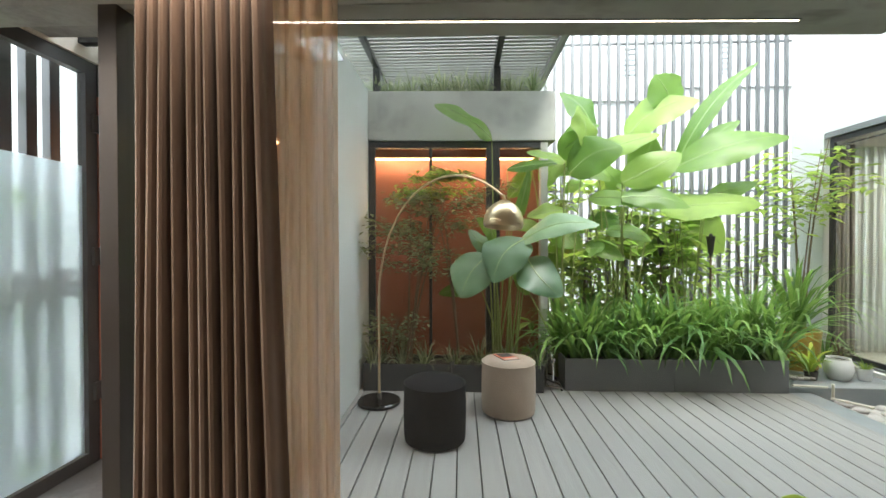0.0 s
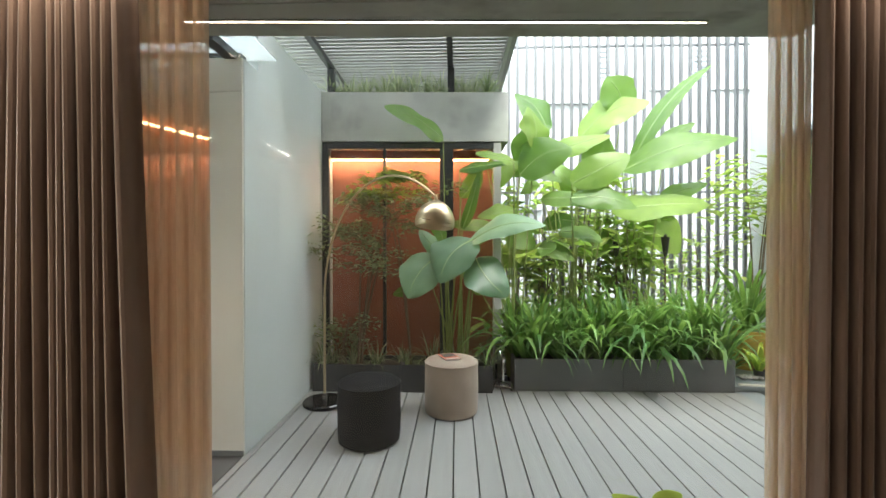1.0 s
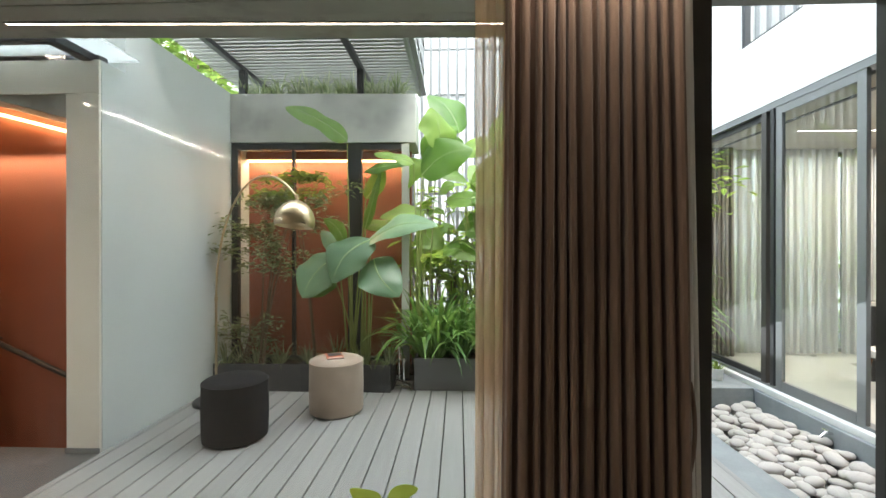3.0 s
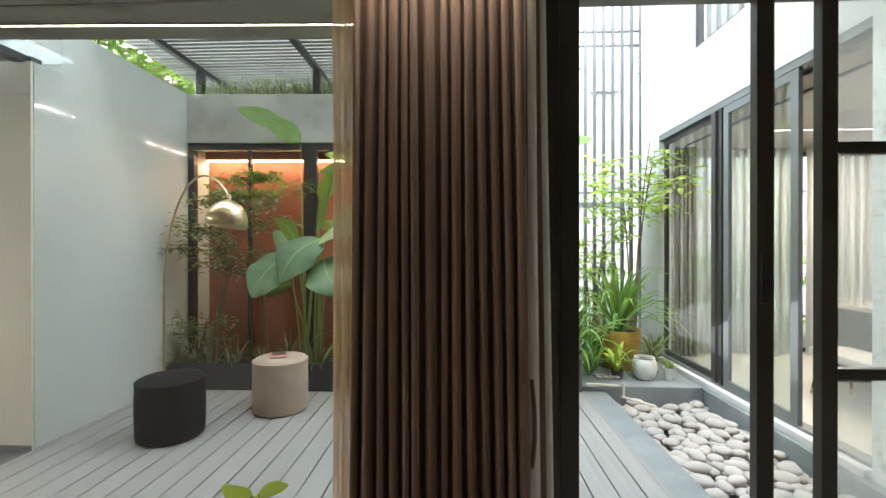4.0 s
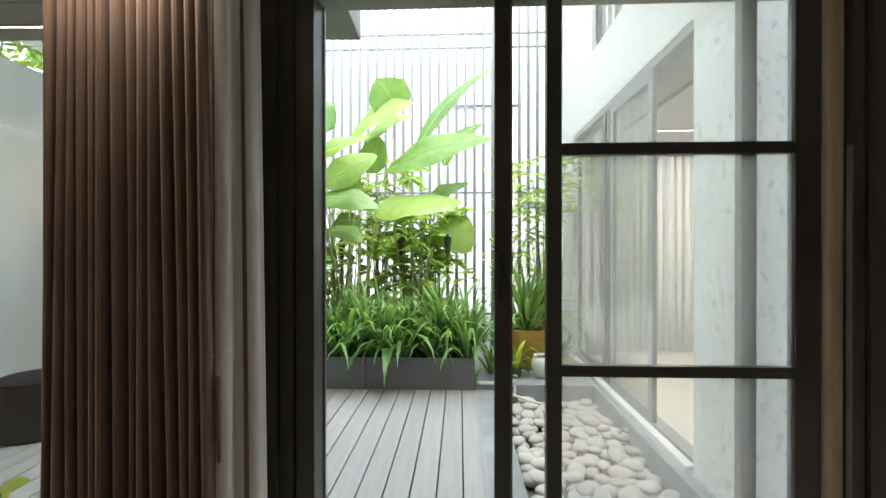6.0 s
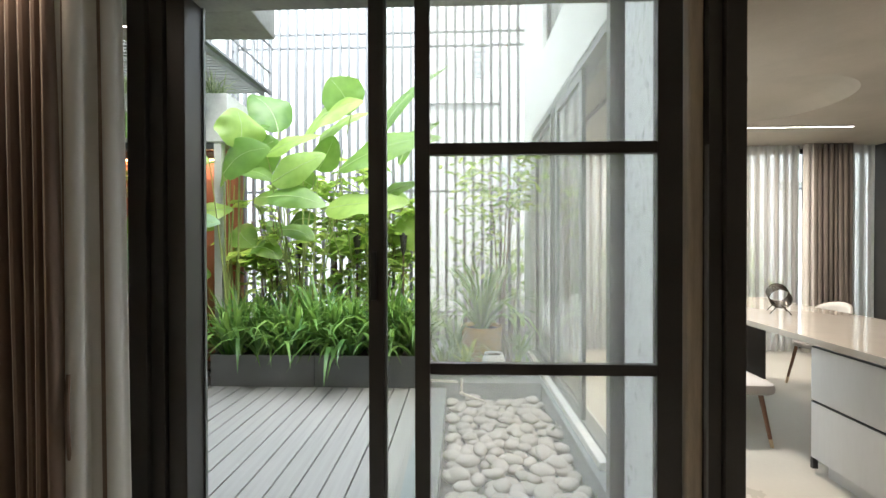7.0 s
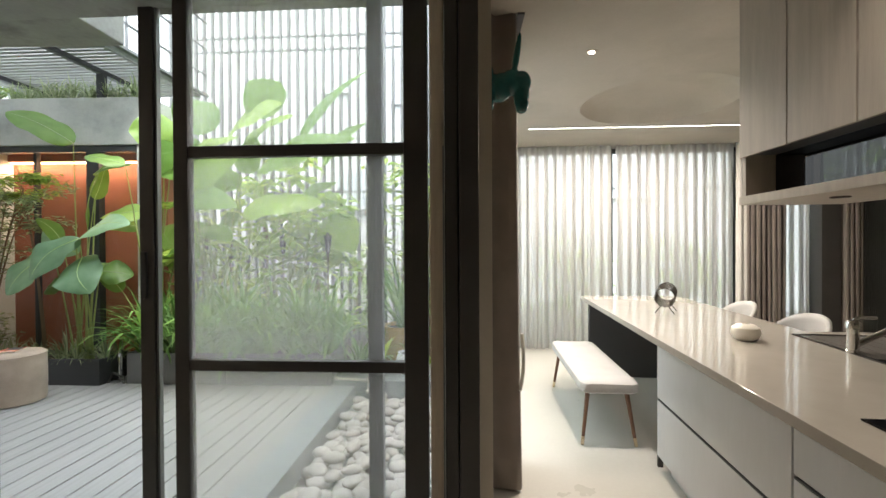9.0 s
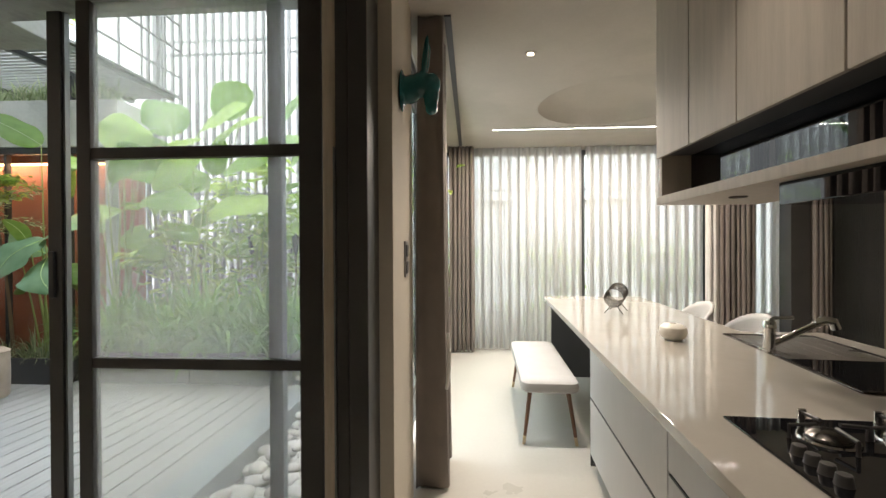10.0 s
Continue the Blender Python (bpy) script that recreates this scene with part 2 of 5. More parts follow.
M_CAB = surface("pale_grey_cabinet", (0.57, 0.57, 0.575), 0.45, 0.07, 3, 50, 0.02, stretch=(1, 1, 0.2))
M_CABWOOD = surface("pale_grain_cabinet", (0.4, 0.355, 0.3), 0.5, 0.16, 4, 40, 0.03, stretch=(6, 6, 0.4))
M_BRONZE = surface("bronze_steel", (0.05, 0.043, 0.039), 0.4, 0.15, 3, 100, 0.03, metal=0.3)
M_TIMBER = surface("worn_timber", (0.5, 0.42, 0.33), 0.6, 0.25, 6, 50, 0.1, stretch=(6, 6, 0.5))
def frosted(name, tint, rough):
    m, n, l, b = tree_of(name)
    b.inputs["Base Color"].default_value = (*tint, 1)
    b.inputs["Transmission Weight"].default_value, b.inputs["Roughness"].default_value, b.inputs["IOR"].default_value = 1.0, rough, 1.08
    tl, mx = n.new("ShaderNodeBsdfTranslucent"), n.new("ShaderNodeMixShader")
    tl.inputs["Color"].default_value = (*tint, 1)
    mx.inputs[0].default_value = 0.2
    l.new(b.outputs[0], mx.inputs[1])
    l.new(tl.outputs[0], mx.inputs[2])
    l.new(mx.outputs[0], n["Material Output"].inputs["Surface"])
    return m


M_FROST = frosted("frosted_glass", (0.86, 0.93, 0.94), 0.55)
M_POUF_B = surface("black_velvet", (0.012, 0.012, 0.014), 0.85, 0.15, 3, 12, 0.0, spec=0.2)
M_POUF_G = surface("taupe_boucle", (0.36, 0.285, 0.225), 0.9, 0.2, 7, 160, 0.2, sheen=0.15)
M_BRASS = surface("brushed_brass", (0.62, 0.5, 0.33), 0.3, 0.1, 3, 200, 0.03, metal=1.0, stretch=(1, 1, 5))
M_STEEL = surface("satin_drainer", (0.2, 0.185, 0.165), 0.3, 0.06, 5, 100, 0.0, metal=0.5)
M_CHROME = surface("chrome", (0.75, 0.75, 0.74), 0.12, 0.03, 5, 100, 0.0, metal=1.0)
M_DKMETAL = surface("smoked_metal", (0.12, 0.11, 0.1), 0.25, 0.1, 5, 100, 0.0, metal=1.0)
M_BLACKGLASS = surface("black_glass", (0.006, 0.006, 0.007), 0.02, 0.05, 5, 100, 0.0)
M_BOWL = surface("ivory_ceramic", (0.72, 0.67, 0.58), 0.35, 0.06, 6, 100, 0.03)
M_TEAL = surface("teal_ceramic", (0.012, 0.1, 0.105), 0.2, 0.3, 8, 80, 0.05)
M_WALNUT = surface("walnut_legs", (0.16, 0.075, 0.04), 0.45, 0.2, 6, 70, 0.04, stretch=(6, 6, 0.6))
M_FABRIC = surface("pale_fabric", (0.48, 0.46, 0.44), 0.88, 0.08, 6, 400, 0.15)
M_DARKPANEL = surface("charcoal_panel", (0.055, 0.054, 0.055), 0.55, 0.12, 3, 120, 0.04)
M_RIB = surface("ribbed_panel", (0.1, 0.105, 0.11), 0.4, 0.1, 4, 80, 0.03)
M_SWITCH = surface("satin_steel_switch", (0.35, 0.34, 0.32), 0.3, 0.05, 5, 100, 0.0, metal=0.8)
M_POT_W = surface("white_glazed_pot", (0.68, 0.69, 0.67), 0.3, 0.12, 5, 60, 0.04, second=(0.5, 0.5, 0.47), patch=(6, 0.55, 0.7))
M_POT_Y = surface("mustard_pot", (0.52, 0.32, 0.07), 0.35, 0.15, 4, 60, 0.04)
M_POT_D = surface("dark_pot", (0.06, 0.062, 0.06), 0.5, 0.2, 4, 60, 0.05)
M_PVC = surface("cream_plastic_pipe", (0.62, 0.6, 0.52), 0.4, 0.1, 4, 60, 0.02)
M_TWIG = surface("brown_bark", (0.17, 0.12, 0.075), 0.85, 0.3, 10, 90, 0.3)
M_RIBLEAF = surface("pale_leaf_rib", (0.32, 0.45, 0.16), 0.5, 0.15, 6, 60, 0.05)
M_CANE = surface("green_brown_stem", (0.26, 0.31, 0.1), 0.6, 0.25, 6, 60, 0.1)
M_LEAF_BIG = leaf_material("broad_leaf", (0.09, 0.2, 0.045), (0.22, 0.38, 0.09), through=0.52)
# blue-green made paler, the whitish sheen of low leaves is in the colour
M_LEAF_SHEEN = leaf_material("blue_green_sheen_leaf", (0.11, 0.22, 0.115), (0.24, 0.37, 0.22), through=0.22, rough=0.35)
M_LEAF_SHRUB = leaf_material("shrub_leaf", (0.2, 0.32, 0.075), (0.42, 0.53, 0.15), through=0.6)
M_LEAF_STRAP = leaf_material("strap_leaf", (0.035, 0.115, 0.034), (0.13, 0.28, 0.075), through=0.38)
M_LEAF_DARK = leaf_material("small_dark_leaf", (0.14, 0.18, 0.105), (0.28, 0.34, 0.21), through=0.25)
M_LEAF_LIGHT = leaf_material("light_leaf", (0.13, 0.23, 0.05), (0.28, 0.4, 0.1), through=0.52)
M_LEAF_LIME = leaf_material("lime_leaf", (0.3, 0.42, 0.05), (0.42, 0.55, 0.08), through=0.35)
M_LEAF_VARIEG = leaf_material("grey_green_leaf", (0.09, 0.13, 0.07), (0.34, 0.36, 0.26), through=0.3)
M_NEIGH = surface("pale_facade", (0.42, 0.43, 0.43), 0.8, 0.04, 0.6, 10, 0.0)
M_NEIGHWIN = surface("pale_window", (0.34, 0.37, 0.39), 0.3, 0.1, 1.0, 10, 0.0)
M_PAPER = surface("printed_paper", (0.6, 0.58, 0.55), 0.4, 0.1, 8, 60, 0.0)
M_INK = surface("orange_print", (0.55, 0.12, 0.05), 0.4, 0.1, 8, 60, 0.0)


# building helpers
def box(bm, x0, x1, y0, y1, z0, z1, bevel=0.0):
    r = bmesh.ops.create_cube(bm, size=1, matrix=Matrix.Translation(((x0 + x1) / 2, (y0 + y1) / 2, (z0 + z1) / 2)) @ Matrix.Diagonal((abs(x1 - x0), abs(y1 - y0), abs(z1 - z0), 1)))
    if bevel:
        edges = list({e for v in r["verts"] for e in v.link_edges})
        bmesh.ops.bevel(bm, geom=edges, offset=bevel, segments=2, affect="EDGES", profile=0.6)
    return bm


def boxed(*dims, bevel=0.0):
    return box(bmesh.new(), *dims, bevel=bevel)


def lathe(profile, segments=32, bm=None, at=(0, 0, 0)):
    """A body turned round z from (radius, height) pairs."""
    bm = bm or bmesh.new()
    rings = []
    for r, z in profile:
        if r < 1e-5:
            rings.append([bm.verts.new((at[0], at[1], at[2] + z))])
        else:
            rings.append([bm.verts.new((at[0] + r * math.cos(2 * math.pi * k / segments), at[1] + r * math.sin(2 * math.pi * k / segments), at[2] + z)) for k in range(segments)])
    for a, b in zip(rings, rings[1:]):
        for k in range(segments):
            j = (k + 1) % segments
            if len(a) > 1 and len(b) > 1:
                bm.faces.new((a[k], a[j], b[j], b[k]))
            elif len(a) > 1:
                bm.faces.new((a[k], a[j], b[0]))
            elif len(b) > 1:
                bm.faces.new((a[0], b[j], b[k]))
    return bm


def tube(points, radius, segments=8, bm=None, taper=None, cap=True):
    """A round bar along points; taper: the radius at its end."""
    bm = bm or bmesh.new()
    pts = [Vector(p) for p in points]
    side = None
    rings = []
    for k, p in enumerate(pts):
        way = (pts[min(k + 1, len(pts) - 1)] - pts[max(k - 1, 0)]).normalized()
        if side is None:
            side = way.orthogonal().normalized()
        side = (side - way * side.dot(way)).normalized()
        up = way.cross(side)
        r = radius if taper is None else radius + (taper - radius) * k / (len(pts) - 1)
        rings.append([bm.verts.new(p + r * (math.cos(a) * side + math.sin(a) * up)) for a in (2 * math.pi * q / segments for q in range(segments))])
    for a, b in zip(rings, rings[1:]):
        for k in range(segments):
            bm.faces.new((a[k], a[(k + 1) % segments], b[(k + 1) % segments], b[k]))
    if cap:
        bm.faces.new(rings[0][::-1])
        bm.faces.new(rings[-1])
    return bm


def arc(a, b, c, n=10):
    """Points on a smooth curve from a over the control point b to c."""
    a, b, c = Vector(a), Vector(b), Vector(c)
    return [(1 - t) ** 2 * a + 2 * t * (1 - t) * b + t * t * c for t in (k / n for k in range(n + 1))]


def mesh_of(name, bm, material, smooth=False):
    me = bpy.data.meshes.new(name)
    bmesh.ops.recalc_face_normals(bm, faces=bm.faces)
    bm.to_mesh(me)
    bm.free()
    if smooth:
        for p in me.polygons:
            p.use_smooth = True
        me.set_sharp_from_angle(angle=radians(40))
    me.materials.append(material)
    return me


def part(name, bm, material, parent, label="", smooth=False):
    ob = new(name, mesh_of(name, bm, material, smooth))
    ob.parent = parent
    return tagged(ob, label)


def thing(name, at, label, category, group="", turn=0):
    ob = new(name)
    ob.matrix_world = pose(*at, 0, 0, turn)
    ob.empty_display_size = 0.1
    return tagged(ob, label, category, group)


def setting(name, bm, material, label, category, smooth=False):
    return tagged(new(name, mesh_of(name, bm, material, smooth)), label, category, kind="structure")


# large structure: ground and floors
bm = boxed(-40, -2.7, -30, 60, -0.5, -0.3)
box(bm, -0.6, 60, -30, 60, -0.5, -0.3)
box(bm, -2.7, -0.6, -30, 3.28, -0.5, -0.3)
box(bm, -2.7, -0.6, 4.34, 60, -0.5, -0.3)
setting("ground", bm, M_GRAVEL, "dark ground under and around the house", "ground")
setting("floor_living", boxed(-1.9, 11.6, -3.2, 2.2, -0.3, 0.0), M_FLOOR, "polished pale concrete floor of the living room and kitchen", "floor")
setting("floor_dining", boxed(5.16, 11.6, 2.2, 6.4, -0.3, 0.0), M_FLOOR, "polished pale concrete floor of the dining room", "floor")
setting("floor_corridor", boxed(-1.9, -0.345, 2.2, 3.27, -0.3, -0.004), M_SLATE, "grey stone floor of the corridor entrance", "floor")

# courtyard walls
bm = boxed(-0.6, -0.335, 3.43, 8.0, -0.3, 3.116)
box(bm, -0.56, -0.335, 3.217, 3.43, -0.3, 2.735)
setting("wall_west", bm, M_PLASTER, "smooth grey-green plastered courtyard wall", "wall")
bm = boxed(-0.575, -0.338, 3.195, 3.216, -0.02, 2.5, bevel=0.004)
setting("wall_pier", bm, M_PIER, "pale plastered pier at the corridor opening", "wall pier")
setting("lintel", boxed(-1.9, -0.338, 3.195, 3.216, 2.502, 2.735, bevel=0.004), M_PIER, "grey concrete lintel over the corridor opening", "lintel")
setting("baseboard", boxed(-0.58, -0.333, 3.187, 3.194, 0.0, 0.035), M_GREYAL, "thin metal skirting at the foot of the pier", "baseboard")
# stair hall behind the opening: red wall, sloped ceiling
setting("wall_stair_red", boxed(-2.7, -0.6, 4.2, 4.35, -2.5, 2.9), M_RED, "terracotta red plastered stair wall", "wall")
bm = bmesh.new()
vs = [bm.verts.new(p) for p in ((-2.7, 3.22, 2.9), (-0.6, 3.22, 2.34), (-0.6, 4.1, 2.34), (-2.7, 4.1, 2.9), (-2.7, 3.22, 2.94), (-0.6, 3.22, 2.94), (-0.6, 4.1, 2.94), (-2.7, 4.1, 2.94))]
for f in ((0, 1, 2, 3), (4, 5, 6, 7), (0, 1, 5, 4), (1, 2, 6, 5), (2, 3, 7, 6), (3, 0, 4, 7)):
    bm.faces.new([vs[k] for k in f])
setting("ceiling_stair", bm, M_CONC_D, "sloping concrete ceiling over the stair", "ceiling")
setting("wall_stair_south", boxed(-2.7, -1.9, 3.2, 3.3, -0.3, 3.0), M_WHITE, "white rendered outer wall of the stair", "wall")
# unseen floor and walls, added to stop sky light from below
bm = boxed(-2.8, -0.5, 3.2, 4.35, -2.7, -2.5)
box(bm, -2.8, -0.5, 3.2, 3.28, -2.5, -0.31)
box(bm, -0.6, -0.5, 3.28, 4.2, -2.5, -0.31)
setting("stair_light_block", bm, M_RED, "unseen red floor and walls added to keep light out of the stair well", "stair well")
setting("wall_stair_west", boxed(-2.8, -2.7, 3.2, 4.35, -2.5, 3.0), M_RED, "terracotta red plastered end wall of the stair", "wall")
# back block with parapet
setting("parapet", boxed(-0.335, 1.69, 4.9, 5.48, 2.575, 3.11, bevel=0.008), M_CONC, "grey concrete roof beam with a planted top", "parapet")
setting("wall_back_red", boxed(-0.335, 1.61, 5.32, 5.44, -0.3, 2.574), M_RED, "terracotta red plastered wall behind the glazing", "wall")
setting("floor_back", boxed(-0.335, 1.69, 4.93, 5.32, -0.3, 0.02), M_STONE, "grey stone floor behind the glazing", "floor")
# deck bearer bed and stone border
setting("deck_bed", boxed(-0.335, 3.865, 2.16, 4.95, -0.3, -0.05), M_DECKSUB, "bed under the decking, near-black for the shade in the gaps", "floor")
setting("stone_border", boxed(3.868, 4.11, 2.16, 4.62, -0.3, 0.0, bevel=0.006), M_STONE, "blue-grey stone border between deck and pebbles", "border")
setting("stone_ledge", boxed(3.885, 5.055, 4.623, 6.6, -0.3, 0.05, bevel=0.008), M_STONE, "blue-grey stone ledge with plant pots", "ledge")
setting("pebble_bed_base", boxed(4.11, 5.06, 2.16, 4.62, -0.3, -0.16), M_GRAVEL, "dark gravel under the pebbles", "ground")
setting("ground_planting", boxed(-0.335, 3.88, 5.03, 6.6, -0.3, 0.04), M_SOIL, "dark soil behind the planters", "ground")
setting("curb_east", boxed(5.06, 5.145, 2.16, 6.6, -0.3, 0.03, bevel=0.006), M_STONE, "blue-grey stone curb under the sliding windows", "kerb")
setting("sill_east", boxed(5.10, 5.3, 3.0, 5.78, 0.03, 0.085, bevel=0.006), M_WHITE, "white sill under the sliding windows", "sill")
# east wall: flaked piece, header, upper wall with a window opening
setting("wall_east_flaked", boxed(5.145, 5.3, 2.16, 3.0, -0.3, 2.7), M_FLAKY, "white wall with flaked grey patches", "wall")
bm = boxed(5.145, 5.3, 2.16, 6.3, 2.82, 3.52)
box(bm, 5.145, 5.3, 2.16, 4.15, 3.52, 5.6)
box(bm, 5.145, 5.3, 5.02, 6.3, 3.52, 5.6)
box(bm, 5.145, 5.3, 4.15, 5.02, 4.9, 5.6)
box(bm, 5.145, 5.3, 2.16, 3.0, 2.7, 2.82)
setting("wall_east_upper", bm, M_WHITE, "white rendered upper wall of the dining wing", "wall")
setting("wall_east_far", boxed(5.145, 5.3, 5.78, 6.3, -0.3, 2.82), M_WHITE, "white rendered corner of the dining wing", "wall")
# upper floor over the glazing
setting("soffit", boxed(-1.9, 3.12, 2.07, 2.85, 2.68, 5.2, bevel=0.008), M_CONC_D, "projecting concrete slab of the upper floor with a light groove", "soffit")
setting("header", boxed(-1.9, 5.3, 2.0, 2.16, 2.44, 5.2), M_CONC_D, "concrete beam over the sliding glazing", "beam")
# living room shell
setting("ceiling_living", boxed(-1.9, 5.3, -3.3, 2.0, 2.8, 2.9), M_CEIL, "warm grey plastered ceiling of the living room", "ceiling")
setting("wall_south", boxed(-1.9, 11.7, -3.4, -3.2, -0.3, 3.0), M_ROOM, "warm grey plastered wall", "wall")
bm = boxed(-1.9, -1.8, -3.3, 1.2, -0.3, 2.9)
box(bm, -1.9, -1.75, 1.2, 3.18, 2.66, 2.9)
setting("wall_living_west", bm, M_ROOM, "warm grey plastered wall", "wall")
setting("wall_kitchen_east", boxed(11.5, 11.7, -3.3, 6.5, -0.3, 3.0), M_ROOM, "warm grey plastered wall", "wall")
bm = boxed(5.3, 11.6, 6.3, 6.4, -0.3, 0.02)
box(bm, 5.3, 11.6, 6.3, 6.45, 2.742, 3.0)
box(bm, 10.0, 11.6, 6.3, 6.45, 0.02, 2.72)
setting("wall_north", bm, M_ROOM, "plastered wall over the tall dining window", "wall")
setting("wall_kitchen_west", boxed(5.3, 5.36, 2.16, 2.76, 0.0, 2.74), M_ROOM, "warm plastered end wall between courtyard and kitchen", "wall")
# kitchen ceiling with a round dish
def dished_ceiling(x0, x1, y0, y1, z, cx, cy, radius, rise):
    bm = bmesh.new()
    seg, rings = 64, 7
    loops = []
    for k in range(rings + 1):
        r = radius * (1 - k / rings)
        h = rise * (1 - (r / radius) ** 2) ** 0.35 if k else 0
        loops.append([bm.verts.new((cx + r * math.cos(2 * math.pi * q / seg), cy + r * math.sin(2 * math.pi * q / seg), z + h)) for q in range(seg)] if r > 1e-6 else [bm.verts.new((cx, cy, z + rise))])
    for a, b in zip(loops, loops[1:]):
        for q in range(seg):
            j = (q + 1) % seg
            bm.faces.new((a[q], a[j], b[j], b[q]) if len(b) > 1 else (a[q], a[j], b[0]))
    rim = []
    for q in range(seg):
        a = 2 * math.pi * q / seg
        dx, dy = math.cos(a), math.sin(a)
        s = min(((x1 - cx) if dx > 0 else (cx - x0)) / max(abs(dx), 1e-6), ((y1 - cy) if dy > 0 else (cy - y0)) / max(abs(dy), 1e-6))
        rim.append(bm.verts.new((cx + s * dx, cy + s * dy, z)))
    for q in range(seg):
        j = (q + 1) % seg
        bm.faces.new((loops[0][q], loops[0][j], rim[j], rim[q]))
    for qx, qy in ((x0, y0), (x1, y0), (x1, y1), (x0, y1)):
        c = bm.verts.new((qx, qy, z))
        a = math.atan2(qy - cy, qx - cx) % (2 * math.pi)
        k = int(a / (2 * math.pi) * seg)
        bm.faces.new((rim[k], rim[(k + 1) % seg], c))
    return bm


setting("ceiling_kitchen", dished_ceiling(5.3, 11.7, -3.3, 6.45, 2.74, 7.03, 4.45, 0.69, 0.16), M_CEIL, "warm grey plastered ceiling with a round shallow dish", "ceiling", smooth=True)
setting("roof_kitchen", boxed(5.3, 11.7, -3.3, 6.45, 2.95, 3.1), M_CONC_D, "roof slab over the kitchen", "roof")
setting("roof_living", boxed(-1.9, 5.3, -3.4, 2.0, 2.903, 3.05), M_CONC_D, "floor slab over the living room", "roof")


# ---- openings and frames ----
def frame_ring(bm, x0, x1, z0, z1, y0, y1, w, along="x"):
    """Four bars round an opening, lying along x or along y."""
    for a, b, c, d in ((x0, x0 + w, z0, z1), (x1 - w, x1, z0, z1), (x0 + w, x1 - w, z0, z0 + w), (x0 + w, x1 - w, z1 - w, z1)):
        if along == "x":
            box(bm, a, b, y0, y1, c, d, bevel=0.003)
        else:
            box(bm, y0, y1, a, b, c, d, bevel=0.003)
    return bm


def window(name, at, label, category="window"):
    ob = thing(name, at, label, category)
    ob["kind"] = "structure"
    return ob


def turned(ob, x, y, degrees=2.0):
    """The front and the back block stand slightly out of square with the side walls: turn one about an upright line."""
    bpy.context.view_layer.update()
    ob.matrix_world = pose(x, y, 0, 0, 0, degrees) @ pose(-x, -y, 0) @ ob.matrix_world
    return ob


def no_shadow(ob):
    ob.visible_shadow = False
    return ob


# fixed living room window
win = window("window_1", (0, 2.045, 0), "large fixed living room window in black steel frame")
part("window_frame", boxed(-0.81, -0.73, -0.05, 0.05, 0, 2.44, bevel=0.004), M_BRONZE, win, "dark bronze steel post")
part("window_frame", boxed(2.925, 3.0, -0.06, 0.04, 0, 2.44, bevel=0.004), M_BLACK, win)
part("window_frame", boxed(3.005, 3.06, -0.045, 0.06, 0, 2.44, bevel=0.004), M_BLACK, win)
part("window_frame", boxed(3.065, 3.14, -0.03, 0.11, 0, 2.44, bevel=0.004), M_BLACK, win)
part("track", boxed(3.142, 3.148, 0.085, 0.1, 0, 2.44), M_GREYAL, win, "pale aluminium edge seal")
part("sill", boxed(-0.73, 2.925, -0.05, 0.05, -0.01, 0.03), M_BLACK, win)
no_shadow(part("pane", boxed(-0.73, 2.925, -0.005, 0.005, 0.03, 2.44), M_GLASS, win))

# sliding leaves of the courtyard door
door = window("door_1", (0, 2.046, 0), "black steel sliding glass door leaf with two crossbars, slid open", "sliding door")
part("stile", boxed(4.06, 4.12, -0.022, 0.022, 0.02, 2.44, bevel=0.003), M_BLACK, door)
part("stile", boxed(5.005, 5.1, -0.022, 0.022, 0.02, 2.44, bevel=0.003), M_BLACK, door)
part("rail", boxed(4.12, 5.005, -0.018, 0.018, 1.784, 1.83, bevel=0.003), M_BLACK, door)
part("rail", boxed(4.12, 5.005, -0.018, 0.018, 0.913, 0.957, bevel=0.003), M_BLACK, door)
part("rail", boxed(4.12, 5.005, -0.022, 0.022, 0.02, 0.09, bevel=0.003), M_BLACK, door)
no_shadow(part("pane", boxed(4.12, 5.005, -0.004, 0.004, 0.09, 2.44), M_GLASS_H, door))
door = window("door_2", (0, 2.112, 0), "black steel sliding glass door leaf with a flush pull, slid open", "sliding door")
st = part("stile", boxed(3.862, 3.925, -0.022, 0.022, 0.02, 2.44, bevel=0.003), M_BLACK, door)
part("handle", boxed(3.872, 3.897, -0.034, -0.021, 1.2, 1.4, bevel=0.004), M_DARKAL, st, "flush dark metal pull")
part("seal", boxed(3.927, 3.936, -0.012, 0.012, 0.02, 2.44), M_GREYAL, door, "pale brush seal")
part("stile", boxed(4.845, 4.905, -0.022, 0.022, 0.02, 2.44, bevel=0.003), M_GREYAL, door, "grey stile behind the other leaf")
part("rail", boxed(3.925, 4.845, -0.022, 0.022, 0.02, 0.09, bevel=0.003), M_BLACK, door)
no_shadow(part("pane", boxed(3.925, 4.845, -0.004, 0.004, 0.09, 2.44), M_GLASS, door))
jamb = window("door_frame", (0, 0, 0), "black steel door frame with a timber strip", "door frame")
part("timber_strip", boxed(5.11, 5.165, 2.0, 2.05, 0, 2.44, bevel=0.008), M_TIMBER, jamb, "worn pale timber strip")
part("post", boxed(5.17, 5.22, 1.975, 2.16, 0, 2.44, bevel=0.004), M_BLACK, jamb)
part("post", boxed(5.225, 5.3, 1.96, 2.16, 0, 2.44, bevel=0.004), M_BLACK, jamb)
part("seal", boxed(5.162, 5.168, 1.97, 1.99, 0, 1.8), M_GREYAL, jamb, "thin pale aluminium seal")
